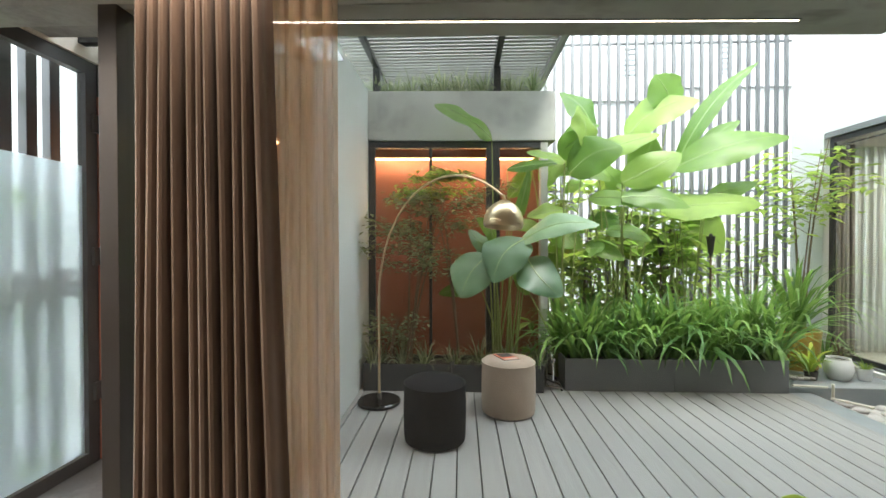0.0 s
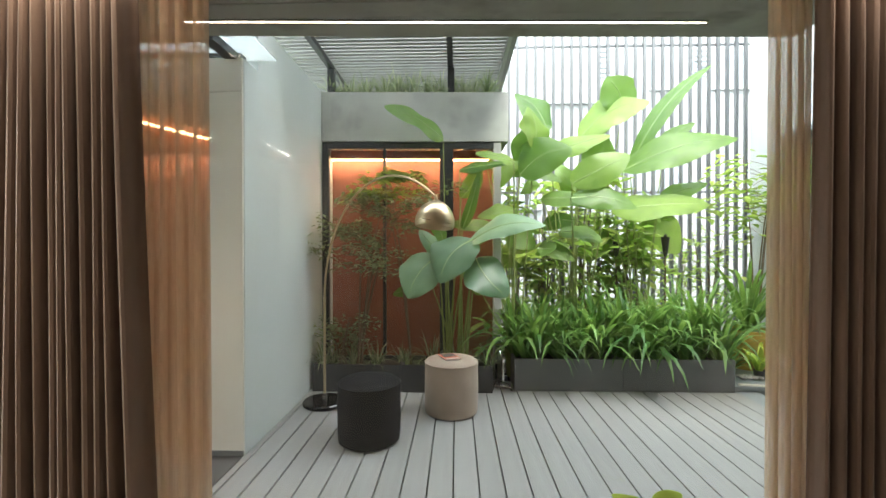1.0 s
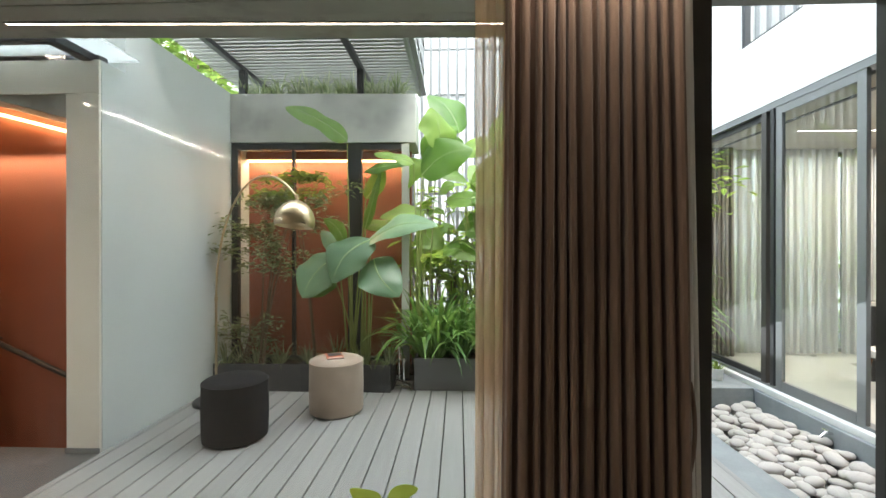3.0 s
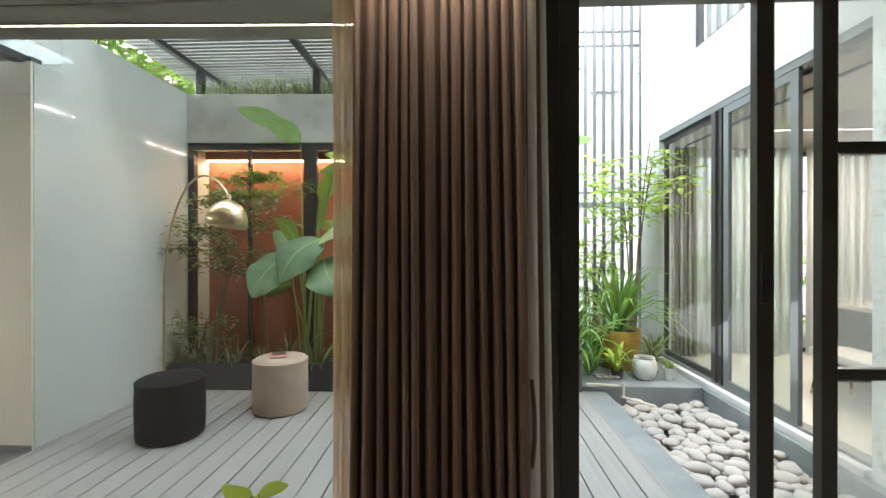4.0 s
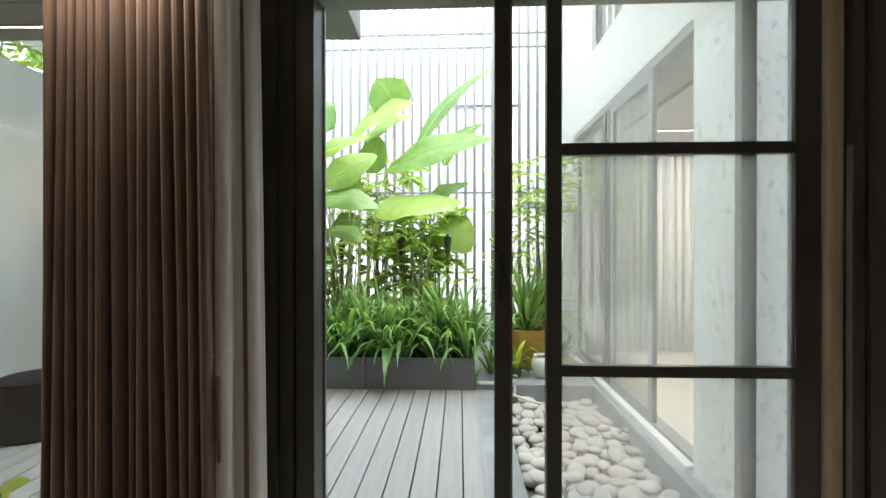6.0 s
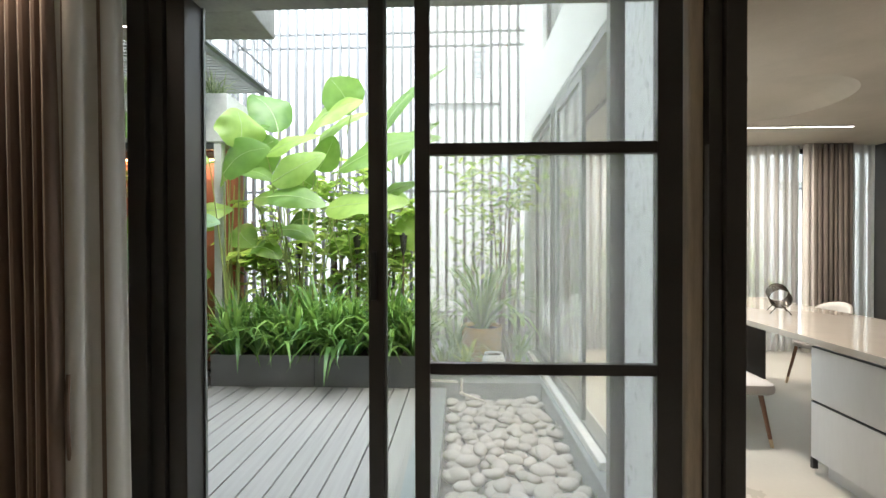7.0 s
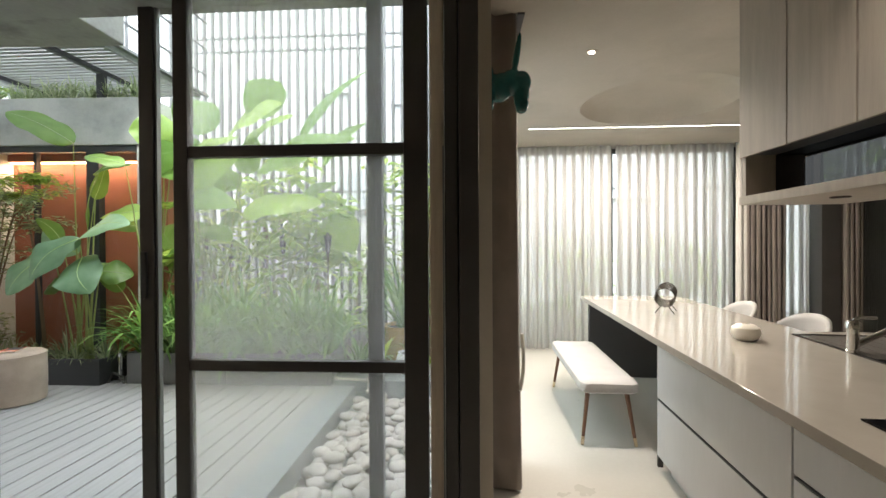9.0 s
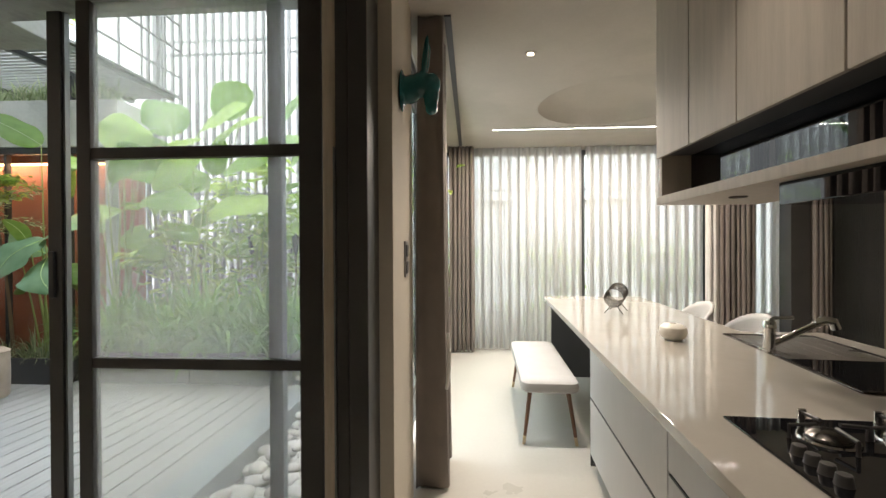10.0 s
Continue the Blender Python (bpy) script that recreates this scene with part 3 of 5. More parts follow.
part("threshold", boxed(3.15, 5.16, 2.0, 2.16, -0.01, 0.012), M_DARKAL, jamb, "grooved metal door track")

# glazed corridor door with frosted lower pane, in the west
door = window("door_3", (-1.8, 0, 0), "black framed glass door with frosted lower pane", "glass door")
part("door_frame", frame_ring(bmesh.new(), 1.2, 3.08, 0.0, 2.66, -0.03, 0.03, 0.085, "y"), M_BLACK, door)
no_shadow(part("frosted_pane", boxed(-0.006, 0.0, 1.285, 2.995, 0.085, 1.97), M_FROST, door, "frosted glass up to eye level"))
no_shadow(part("pane", boxed(-0.006, 0.0, 1.285, 2.995, 1.974, 2.575), M_GLASS, door))
for hz in (0.42, 1.32, 2.2):
    part("hinge", boxed(0.03, 0.05, 3.03, 3.09, hz, hz + 0.12, bevel=0.004), M_BLACK, door)
post = window("corridor_post", (-1.8, 3.14, 0), "dark red painted post beside the glass door", "post")
part("post_body", boxed(-0.03, 0.1, -0.05, 0.06, 0, 2.45, bevel=0.004), M_RED, post)
part("post_edge", boxed(-0.03, 0.12, -0.06, 0.07, 2.45, 2.66), M_BLACK, post)

# slatted fence outside the glass door
wf = tagged(new("garden_fence"), "dark upright slats with a grey cross board outside", "fence")
wf.location = (-2.05, 0, -0.3)
for q in range(12):
    part("slat", boxed(-0.03, 0.03, 1.3 + 0.155 * q, 1.37 + 0.155 * q, 0, 3.6, bevel=0.004), M_DARKAL, wf)
part("cross_board", boxed(0.035, 0.07, 1.1, 3.15, 1.4, 1.6), M_STONE, wf)

# back glazing with red wall behind, the soffit before it
for nm in ("parapet", "wall_back_red", "floor_back"):
    turned(bpy.data.objects[nm], -0.13, 4.9)
turned(bpy.data.objects["soffit"], 1.3, 2.85)
win = window("window_2", (0, 4.95, 0), "dark framed glazing before a terracotta wall")
fr = bmesh.new()
box(fr, -0.33, -0.26, -0.035, 0.035, 0, 2.572, bevel=0.003)
part("window_frame", fr, M_DARKAL, win)
part("window_frame", boxed(1.534, 1.614, -0.04, 0.06, 0, 2.572, bevel=0.003), M_CONC, win, "pale grey end post")
part("mullion", boxed(0.329, 0.36, -0.03, 0.03, 0, 2.5, bevel=0.003), M_DARKAL, win)
part("mullion", boxed(0.947, 1.094, -0.04, 0.045, 0, 2.5, bevel=0.004), M_DARKAL, win, "broad meeting stile")
part("head_rail", boxed(-0.26, 1.533, -0.035, 0.035, 2.5, 2.572, bevel=0.003), M_DARKAL, win)
for x0, x1 in ((-0.26, 0.329), (0.36, 0.947), (1.094, 1.534)):
    no_shadow(part("pane", boxed(x0, x1, -0.004, 0.004, 0.02, 2.5), M_GLASS, win))
turned(win, -0.13, 4.9)
cove = thing("cove_light", (0, 5.3, 2.455), "warm linear cove light along the red wall", "cove light")
part("diffuser", boxed(-0.32, 1.56, -0.012, 0.012, -0.008, 0.008), M_LED_W, cove)
part("channel", boxed(-0.33, 1.58, -0.05, 0.018, 0.012, 0.1), M_RED, cove)
turned(cove, -0.13, 4.9)
area_lamp("cove_lamp", (0.6, 5.24, 2.44), (0.6, 5.32, 0.6), 1.8, 0.03, COVE_W, WARM)
stair_led = thing("cove_light", (-0.62, 4.165, 2.29), "warm linear cove light over the red stair wall", "cove light")
ob = part("diffuser", boxed(-2.1, 0, -0.03, 0.0, -0.012, 0.012), M_LED_W, stair_led)
ob.rotation_euler = (0, radians(14.3), 0)
area_lamp("stair_lamp", (-1.65, 4.08, 2.3), (-1.65, 4.2, 0.6), 1.9, 0.04, COVE_W * 0.9, WARM)
rail = thing("handrail", (-0.62, 4.12, 0), "dark steel handrail on the red stair wall", "handrail")
part("rail_bar", tube([(-2.05, 0, 0.8), (0, 0, -0.12)], 0.024, 10), M_BLACK, rail)
for q in (0.25, 0.75):
    part("bracket", tube([(-2.05 * q, 0, -0.06 + 0.93 * q), (-2.05 * q, 0.06, -0.12 + 0.93 * q), (-2.05 * q, 0.1, -0.12 + 0.93 * q)], 0.008, 6), M_BLACK, rail)

# canopy over the corridor entrance
can = thing("glass_canopy", (0, 0, 2.735), "milky glass canopy on a black steel frame", "canopy")
part("sheet", boxed(-1.85, -0.17, 2.95, 3.36, 0.045, 0.06), M_CANOPY, can, "milky laminated glass")
part("beam", boxed(-0.46, -0.38, 2.92, 3.22, -0.01, 0.044, bevel=0.003), M_DARKAL, can)
part("beam", boxed(-1.9, -0.36, 3.22, 3.3, 0.0, 0.044, bevel=0.003), M_DARKAL, can)
part("beam", boxed(-1.9, -0.46, 2.92, 2.98, 0.0, 0.044, bevel=0.003), M_DARKAL, can)

# sliding windows of the dining wing
win = window("window_3", (5.2, 0, 0.085), "aluminium framed sliding windows of the dining room, one pane open")
part("head_track", boxed(-0.05, 0.06, 3.0, 5.78, 2.67, 2.735), M_GREYAL, win)
part("foot_track", boxed(-0.04, 0.06, 3.0, 5.78, 0.0, 0.025), M_GREYAL, win)
part("sash", frame_ring(bmesh.new(), 3.58, 4.48, 0.025, 2.67, -0.045, -0.01, 0.075, "y"), M_GREYAL, win, "pale grey sliding sash")
no_shadow(part("pane", boxed(-0.03, -0.024, 3.655, 4.405, 0.095, 2.595), M_GLASS_F, win))
part("sash", frame_ring(bmesh.new(), 4.62, 5.76, 0.025, 2.67, 0.0, 0.035, 0.06, "y"), M_DARKAL, win, "dark fixed sash")
no_shadow(part("pane", boxed(0.014, 0.02, 4.68, 5.7, 0.085, 2.61), M_GLASS_F, win))
part("sash_post", boxed(-0.05, -0.002, 4.6, 4.67, 0.025, 2.67, bevel=0.003), M_BLACK, win)
part("sash_post", boxed(-0.05, -0.002, 4.5, 4.545, 0.025, 2.67, bevel=0.003), M_DARKAL, win)
win = window("window_4", (5.2, 0, 3.52), "upper floor window in dark frame")
part("window_frame", frame_ring(bmesh.new(), 4.15, 5.02, 0, 1.38, -0.01, 0.05, 0.05, "y"), M_DARKAL, win)
for q in range(4):
    part("bar", boxed(0.0, 0.03, 4.3 + 0.17 * q, 4.33 + 0.17 * q, 0.05, 1.33), M_GREYAL, win)
no_shadow(part("pane", boxed(0.034, 0.04, 4.2, 4.97, 0.05, 1.33), M_GLASS, win))
setting("wall_upper_room", boxed(5.9, 6.0, 3.5, 6.0, 3.1, 5.6), M_WHITE, "white wall inside the upper window", "wall")

# dining window to the north
win = window("window_5", (0, 6.33, 0), "tall dining room window with dark mullions")
part("window_frame", frame_ring(bmesh.new(), 5.32, 10.0, 0.02, 2.72, -0.03, 0.03, 0.06), M_DARKAL, win)
part("mullion", boxed(7.18, 7.23, -0.03, 0.03, 0.08, 2.66, bevel=0.003), M_DARKAL, win)
part("mullion", boxed(8.78, 8.83, -0.03, 0.03, 0.08, 2.66, bevel=0.003), M_DARKAL, win)
for x0, x1 in ((5.38, 7.18), (7.23, 8.78), (8.83, 9.94)):
    no_shadow(part("pane", boxed(x0, x1, -0.004, 0.004, 0.08, 2.66), M_GLASS, win))

# soffit light line and ceiling lights
def light_line(name, x0, x1, y, z, material, label):
    ob = thing(name, ((x0 + x1) / 2, y, z), label, "linear light")
    h = (x1 - x0) / 2
    part("diffuser", boxed(-h, h, -0.007, 0.007, -0.006, 0.004), material, ob)
    tr = boxed(-h - 0.01, h + 0.01, -0.011, -0.008, -0.007, 0.006)
    box(tr, -h - 0.01, h + 0.01, 0.008, 0.011, -0.007, 0.006)
    part("channel", tr, M_GREYAL, ob)
    return ob


turned(light_line("linear_light", -0.36, 2.5, 2.665, 2.678, M_LED, "thin linear light set in the concrete soffit"), 1.2, 2.665)
light_line("linear_light", 5.95, 8.6, 5.24, 2.738, M_LED_K, "thin linear light set in the dining ceiling")
ob = light_line("linear_light", -1.35, 1.35, 0, 2.798, M_LED_DIM, "thin linear light set in the living room ceiling")
ob.matrix_world = pose(-1.35, -1.4, 2.798, 0, 0, 90)
area_lamp("living_lamp", (-1.35, -1.4, 2.78), (-1.35, -1.4, 0), 0.014, 2.6, LIVING_LED, SOFTWARM)
area_lamp("dining_lamp", (7.03, 5.24, 2.72), (7.03, 5.24, 0), 2.1, 0.05, KITCHEN_LED, SOFTWARM)


def downlight(x, y, z):
    ob = thing("downlight", (x, y, z), "small round recessed ceiling spotlight, switched on", "downlight", "ceiling downlights")
    part("trim", lathe([(0.02, -0.001), (0.03, -0.006), (0.045, -0.006), (0.048, 0.0)], 24), M_CEIL, ob, smooth=True)
    part("lens", lathe([(0.0, -0.003), (0.019, -0.003), (0.019, 0.0)], 20), M_SPOT, ob)
    return ob


def spot_lamp(x, y, z, watts, size=70, soft=0.012):
    lamp = bpy.data.lights.new("spot_lamp", "SPOT")
    lamp.energy, lamp.color, lamp.spot_size, lamp.spot_blend, lamp.shadow_soft_size = watts, SOFTWARM, radians(size), 1.0, soft
    ob = new("spot_lamp", lamp)
    ob.matrix_world = look((x, y, z), (x, y + 0.001, 0))


downlight(6.11, 3.34, 2.74)
spot_lamp(6.11, 3.34, 2.72, SPOT_W * 4, 130, 0.05)
# added fill near the left curtain, no fitting belongs to it
spot_lamp(-1.05, 1.45, 2.3, SPOT_W * 2.2, 165, 0.25)
for sy in (0.9, 1.7):
    spot_lamp(6.3, sy, 2.72, SPOT_W * 0.55, 100)
    downlight(6.3, sy, 2.74)


# ---- curtains ----
def folds(x0, x1, z0, z1, count, deep, seed, flare=0.0, nz=14, lean=0.0, per=14, jitter=0.35, curl=0.3):
    """A hanging cloth with uneven pleats along x, hanging in y; flare widens it to the foot."""
    rnd = random.Random(seed)
    bm = bmesh.new()
    phase = [0.0]
    for k in range(count):
        phase.append(phase[-1] + 1 + jitter * (rnd.random() - 0.5) * 2)
    total = phase[-1]
    amps = [deep * (0.65 + 0.6 * rnd.random()) for k in range(count + 1)]
    nx = count * per
    cols = []
    for i in range(nx + 1):
        u = i / nx * count
        k = min(int(u), count - 1)
        f = u - k
        px = (phase[k] + (phase[k + 1] - phase[k]) * f) / total
        am = amps[k] * (1 - f) + amps[k + 1] * f
        w = math.cos(2 * math.pi * f)
        col = []
        for j in range(nz + 1):
            v = j / nz
            z = z1 + (z0 - z1) * v
            soft = 0.75 + 0.25 * v
            x = x0 + (x1 - x0) * px + flare * (px - 0.3) * v + curl * am * math.sin(4 * math.pi * f) + 0.003 * math.sin(4 * v + k)
            y = am * w * soft + lean * v + 0.006 * math.sin(3.1 * v + 1.7 * k)
            col.append(bm.verts.new((x, y, z)))
        cols.append(col)
    for a, b in zip(cols, cols[1:]):
        for j in range(nz):
            bm.faces.new((a[j], b[j], b[j + 1], a[j + 1]))
    return bm


def cloth(name, bm, material, parent, label="", thick=0.003):
    ob = part(name, bm, material, parent, label, smooth=True)
    if thick:
        so = ob.modifiers.new("thickness", "SOLIDIFY")
        so.thickness = thick
    return ob


def curtain_rail(parent, x0, x1, z):
    part("rail", boxed(x0, x1, -0.02, 0.02, z, z + 0.025), M_DARKAL, parent)


c1 = thing("curtain", (0, 1.74, 0), "brown woven floor-length curtain drawn together, with tan sheer", "curtain", "living room curtains")
cloth("drape", folds(-0.435, 0.015, 0.015, 2.42, 11, 0.05, 3, flare=0.085, jitter=0.4, curl=0.16), M_CURTAIN, c1)
c1s = thing("sheer_curtain", (0, 1.83, 0), "tan translucent sheer curtain beside the brown drape", "sheer curtain", "living room sheers")
cloth("drape", folds(-0.06, 0.225, 0.015, 2.42, 5, 0.02, 5), M_SHEER_TAN, c1s, thick=0)
c2 = thing("curtain", (0, 1.74, 0), "brown woven floor-length curtain drawn together, pale lining showing at its edge", "curtain", "living room curtains")
cloth("drape", folds(2.315, 2.885, 0.015, 2.42, 14, 0.048, 8, flare=0.06, jitter=0.45, curl=0.16), M_CURTAIN, c2)
for nm, lx, skin in (("drape_edge", 2.872, M_CURTAIN), ("lining", 2.881, M_LINING)):
    ln = cloth(nm, folds(0.0, 0.2, 0.015, 2.42, 2, 0.02, 9, flare=0.03, lean=-0.02, per=20), skin, c2, "pale grey lining along the hem" if nm == "lining" else "")
    ln.matrix_local = pose(lx, -0.02, 0, 0, 0, 57)
tb = bmesh.new()
tube(arc((2.91, 0.0, 0.99), (2.925, -0.03, 0.85), (2.912, 0.0, 0.7), 10), 0.007, 8, tb)
part("tieback", tb, M_CURTAIN, c2, "loose cloth tieback", smooth=True)
c2s = thing("sheer_curtain", (0, 1.83, 0), "tan translucent sheer curtain beside the brown drape", "sheer curtain", "living room sheers")
cloth("drape", folds(2.215, 2.35, 0.015, 2.42, 4, 0.02, 6), M_SHEER_TAN, c2s, thick=0)
for ob, xa, xb in ((c1, -0.85, 0.25), (c2, 2.2, 2.98)):
    curtain_rail(ob, xa, xb, 2.415)

for xa, xb, n, sd in ((5.45, 7.175, 18, 11), (7.225, 8.74, 16, 12), (9.3, 9.7, 4, 13)):
    ob = thing("sheer_curtain", (0, 6.15, 0), "white sheer pleated curtain over the dining window", "sheer curtain", "dining room sheers")
    cloth("drape", folds(xa, xb, 0.03, 2.735, n, 0.03, sd, per=10, jitter=0.2), M_SHEER, ob, thick=0)
ob = thing("curtain", (0, 6.06, 0), "taupe floor-length curtain gathered before the dining window", "curtain", "dining room curtains")
cloth("drape", folds(8.82, 9.32, 0.02, 2.735, 8, 0.05, 14), M_GREYCURT, ob)
cloth("lining", folds(8.72, 8.84, 0.02, 2.735, 2, 0.03, 15), M_LINING, ob)
ob = thing("curtain", (0, 6.0, 0), "taupe floor-length curtain gathered beside the black column", "curtain", "dining room curtains")
cloth("drape", folds(9.97, 10.2, 0.02, 2.735, 4, 0.05, 16), M_GREYCURT, ob)
ob = thing("curtain", (5.47, 2.79, 0), "taupe floor-length curtain with hanging tieback beside the kitchen wall", "curtain", "dining room curtains", turn=90)
cloth("drape", folds(0.0, 0.42, 0.02, 2.735, 5, 0.09, 17, curl=0.2), M_GREYCURT, ob)
tb = bmesh.new()
tube(arc((-0.01, -0.09, 0.92), (-0.03, -0.11, 0.75), (-0.01, -0.08, 0.6), 10), 0.01, 8, tb)
part("tieback", tb, M_LINING, ob, "loose cloth tieback", smooth=True)
tk = thing("curtain_track", (0, 0, 2.74), "dark curtain track along the dining room ceiling", "curtain rail")
part("channel", boxed(5.545, 5.585, 2.8, 5.95, -0.012, -0.001), M_DARKPANEL, tk)
ob = thing("curtain", (0, 6.04, 0), "taupe floor-length curtain gathered in the dining room corner", "curtain", "dining room curtains")
cloth("drape", folds(5.4, 5.74, 0.02, 2.735, 6, 0.05, 18), M_GREYCURT, ob)


# ---- courtyard things ----
def pouf(at, radius, height, material, label):
    ob = thing("pouf", at, label, "pouf", "poufs on the deck")
    part("body", lathe([(0, 0.004), (radius - 0.02, 0.004), (radius - 0.004, 0.016), (radius, 0.05), (radius + 0.004, height * 0.5), (radius, height - 0.045), (radius - 0.006, height - 0.025)], 48), material, ob, smooth=True)
    part("piping", lathe([(radius - 0.008, height - 0.026), (radius + 0.003, height - 0.03), (radius + 0.003, height - 0.022), (radius - 0.008, height - 0.02)], 48), material, ob, smooth=True)
    part("top", lathe([(radius - 0.004, height - 0.022), (radius - 0.02, height - 0.006), (radius * 0.6, height + 0.004), (0, height + 0.008)], 48), material, ob, smooth=True)
    return ob


pouf((0.478, 3.475, 0), 0.23, 0.455, M_POUF_B, "black velvet round pouf on the grey deck")
pouf((1.085, 4.03, 0), 0.23, 0.465, M_POUF_G, "taupe fabric round pouf with a magazine on top")
mag = thing("magazine", (1.065, 4.03, 0.4735), "small printed magazine with orange cover on the taupe pouf", "magazine", turn=24)
part("pages", boxed(-0.07, 0.07, -0.1, 0.1, 0, 0.008, bevel=0.001), M_PAPER, mag)
part("cover", boxed(-0.071, 0.071, -0.101, 0.101, 0.0085, 0.0095), M_INK, mag, "orange and dark cover")
part("photo", boxed(-0.05, 0.065, -0.02, 0.095, 0.0098, 0.0104), M_DARKPANEL, mag)
part("title_bar", boxed(-0.06, 0.06, -0.09, -0.06, 0.0098, 0.0104), M_PAPER, mag)

# arc lamp
lamp = thing("arc_lamp", (-0.075, 4.17, 0), "brass arc floor lamp with dome shade on a black disc base", "floor lamp")
part("base", lathe([(0, 0), (0.185, 0), (0.195, 0.008), (0.195, 0.03), (0.185, 0.04), (0.0, 0.045)], 40), M_BLACKGLASS, lamp, "glossy black disc base", smooth=True)
part("collar", lathe([(0.022, 0.04), (0.022, 0.09), (0.014, 0.1), (0, 0.1)], 16), M_BLACK, lamp, smooth=True)
dome = Vector((1.05, -0.78, 1.80))
part("stem", tube([(0, 0, 0.04), (0, 0, 0.5), (0, 0, 0.95)], 0.0115, 10), M_BRASS, lamp, smooth=True)
part("joint", lathe([(0.0, 0.94), (0.015, 0.94), (0.015, 0.98), (0, 0.98)], 12), M_BRASS, lamp, smooth=True)
pts = [Vector((0, 0, 0.97))]
for k in range(1, 25):
    t = k / 24
    a = math.pi * 0.5 * t * 1.4
    pts.append(Vector((dome.x * (1 - math.cos(a)) / (1 - math.cos(math.pi * 0.7)), dome.y * (1 - math.cos(a)) / (1 - math.cos(math.pi * 0.7)), 0.97 + 1.03 * math.sin(a))))
part("arm", tube(pts, 0.01, 10, taper=0.008), M_BRASS, lamp, smooth=True)
end = pts[-1]
part("neck", tube([end + Vector((0, 0, 0.01)), end + Vector((0.01, -0.008, -0.05))], 0.014, 10), M_BRASS, lamp, smooth=True)
R = 0.142
sh = part("shade", lathe([(0.02, 0.0), (0.05, -0.012), (0.09, -0.04), (0.122, -0.08), (0.139, -0.125), (R, -0.165), (0.138, -0.19), (0.132, -0.198), (0.128, -0.19), (0.13, -0.13), (0.08, -0.045), (0.015, -0.012)], 40), M_BRASS, lamp, smooth=True)
sh.location = end + Vector((0.012, -0.01, -0.03))
sh.rotation_euler = (radians(-6), radians(5), 0)
for ring_r, ring_z, n in ((0.045, -0.0085, 8), (0.068, -0.022, 12)):
    for k in range(n):
        a = 2 * math.pi * k / n
        part("vent_hole", lathe([(0, 0.002), (0.005, 0.002), (0.005, 0)], 8, at=(ring_r * math.cos(a), ring_r * math.sin(a), ring_z)), M_BLACK, sh)


# planters
def trough(at, w, d, h, material, label):
    ob = thing("planter_box", at, label, "planter", "planter boxes")
    bm = boxed(0, w, 0, 0.02, 0, h, bevel=0.003)
    box(bm, 0, w, d - 0.02, d, 0, h, bevel=0.003)
    box(bm, 0, 0.02, 0.021, d - 0.021, 0, h, bevel=0.003)
    box(bm, w - 0.02, w, 0.021, d - 0.021, 0, h, bevel=0.003)
    part("box", bm, material, ob)
    part("soil", boxed(0.02, w - 0.02, 0.02, d - 0.02, 0.02, h - 0.05), M_SOIL, ob)
    return ob


trough((-0.3, 4.5, 0), 0.88, 0.38, 0.27, M_PLANT_DARK, "charcoal metal planter box before the red glazing")
trough((0.584, 4.5, 0), 0.9, 0.38, 0.27, M_PLANT_DARK, "charcoal metal planter box before the red glazing")
trough((1.708, 4.585, 0), 1.067, 0.45, 0.32, M_PLANT_GREY, "grey metal planter box full of strap-leaved plants")
trough((2.779, 4.59, 0), 1.09, 0.45, 0.32, M_PLANT_GREY, "grey metal planter box full of strap-leaved plants")

# garden hose stand between the planters
hs = thing("hose_reel", (1.58, 4.72, 0), "chrome garden tap and pipes with a small black stand", "hose reel")
part("pipe", tube(arc((0.02, -0.1, 0.05), (0.02, -0.1, 0.42), (-0.04, 0.0, 0.42), 8) + [Vector((-0.04, 0.0, 0.05))], 0.012, 8), M_CHROME, hs, smooth=True)
part("pipe", tube([(-0.09, -0.08, 0.03), (0.1, -0.14, 0.03)], 0.01, 8), M_CHROME, hs, smooth=True)
part("stand", tube([(-0.09, -0.12, 0), (-0.05, -0.1, 0.1), (0.08, -0.12, 0.06), (0.1, -0.14, 0)], 0.012, 8), M_BLACK, hs, smooth=True)
part("valve", lathe([(0, 0), (0.018, 0), (0.024, 0.02), (0.018, 0.05), (0, 0.05)], 12, at=(0.02, -0.1, 0.27)), M_CHROME, hs, smooth=True)

# garden torches
for tx, ty, tz in ((3.015, 5.42, 1.55), (3.576, 5.4, 1.55), (2.25, 5.6, 1.5)):
    tor = thing("garden_torch", (tx, ty, 0.04), "black metal garden torch on a thin pole", "garden torch", "garden torches")
    z = tz - 0.04
    part("pole", tube([(0, 0, 0), (0, 0, z - 0.22)], 0.011, 8), M_TWIG, tor, smooth=True)
    part("cup", lathe([(0, z - 0.23), (0.014, z - 0.23), (0.028, z - 0.18), (0.045, z - 0.03), (0.05, z), (0.04, z), (0.0, z - 0.005)], 16), M_BLACK, tor, smooth=True)
    part("burner", lathe([(0, z - 0.01), (0.022, z), (0.016, z + 0.03), (0, z + 0.032)], 12), M_BLACK, tor, smooth=True)

# fence of upright slats with rails; the neighbour behind it
fence = thing("slat_fence", (0, 6.5, 0), "tall fence of narrow upright grey steel slats", "fence")
fence["kind"] = "structure"
for z in (0.45, 2.2, 4.3, 4.5):
    part("rail", boxed(0.9, 10.3, 0.026, 0.05, z, z + 0.03), M_SLAT, fence)
SLAT = mesh_of("slat", boxed(-0.022, 0.022, -0.022, 0.022, 0.0, 6.2, bevel=0.003), M_SLAT)
for k in range(73):
    ob = new("slat", SLAT)
    ob.parent = fence
    ob.location = (0.85 + 0.1284 * k, 0, -0.3)
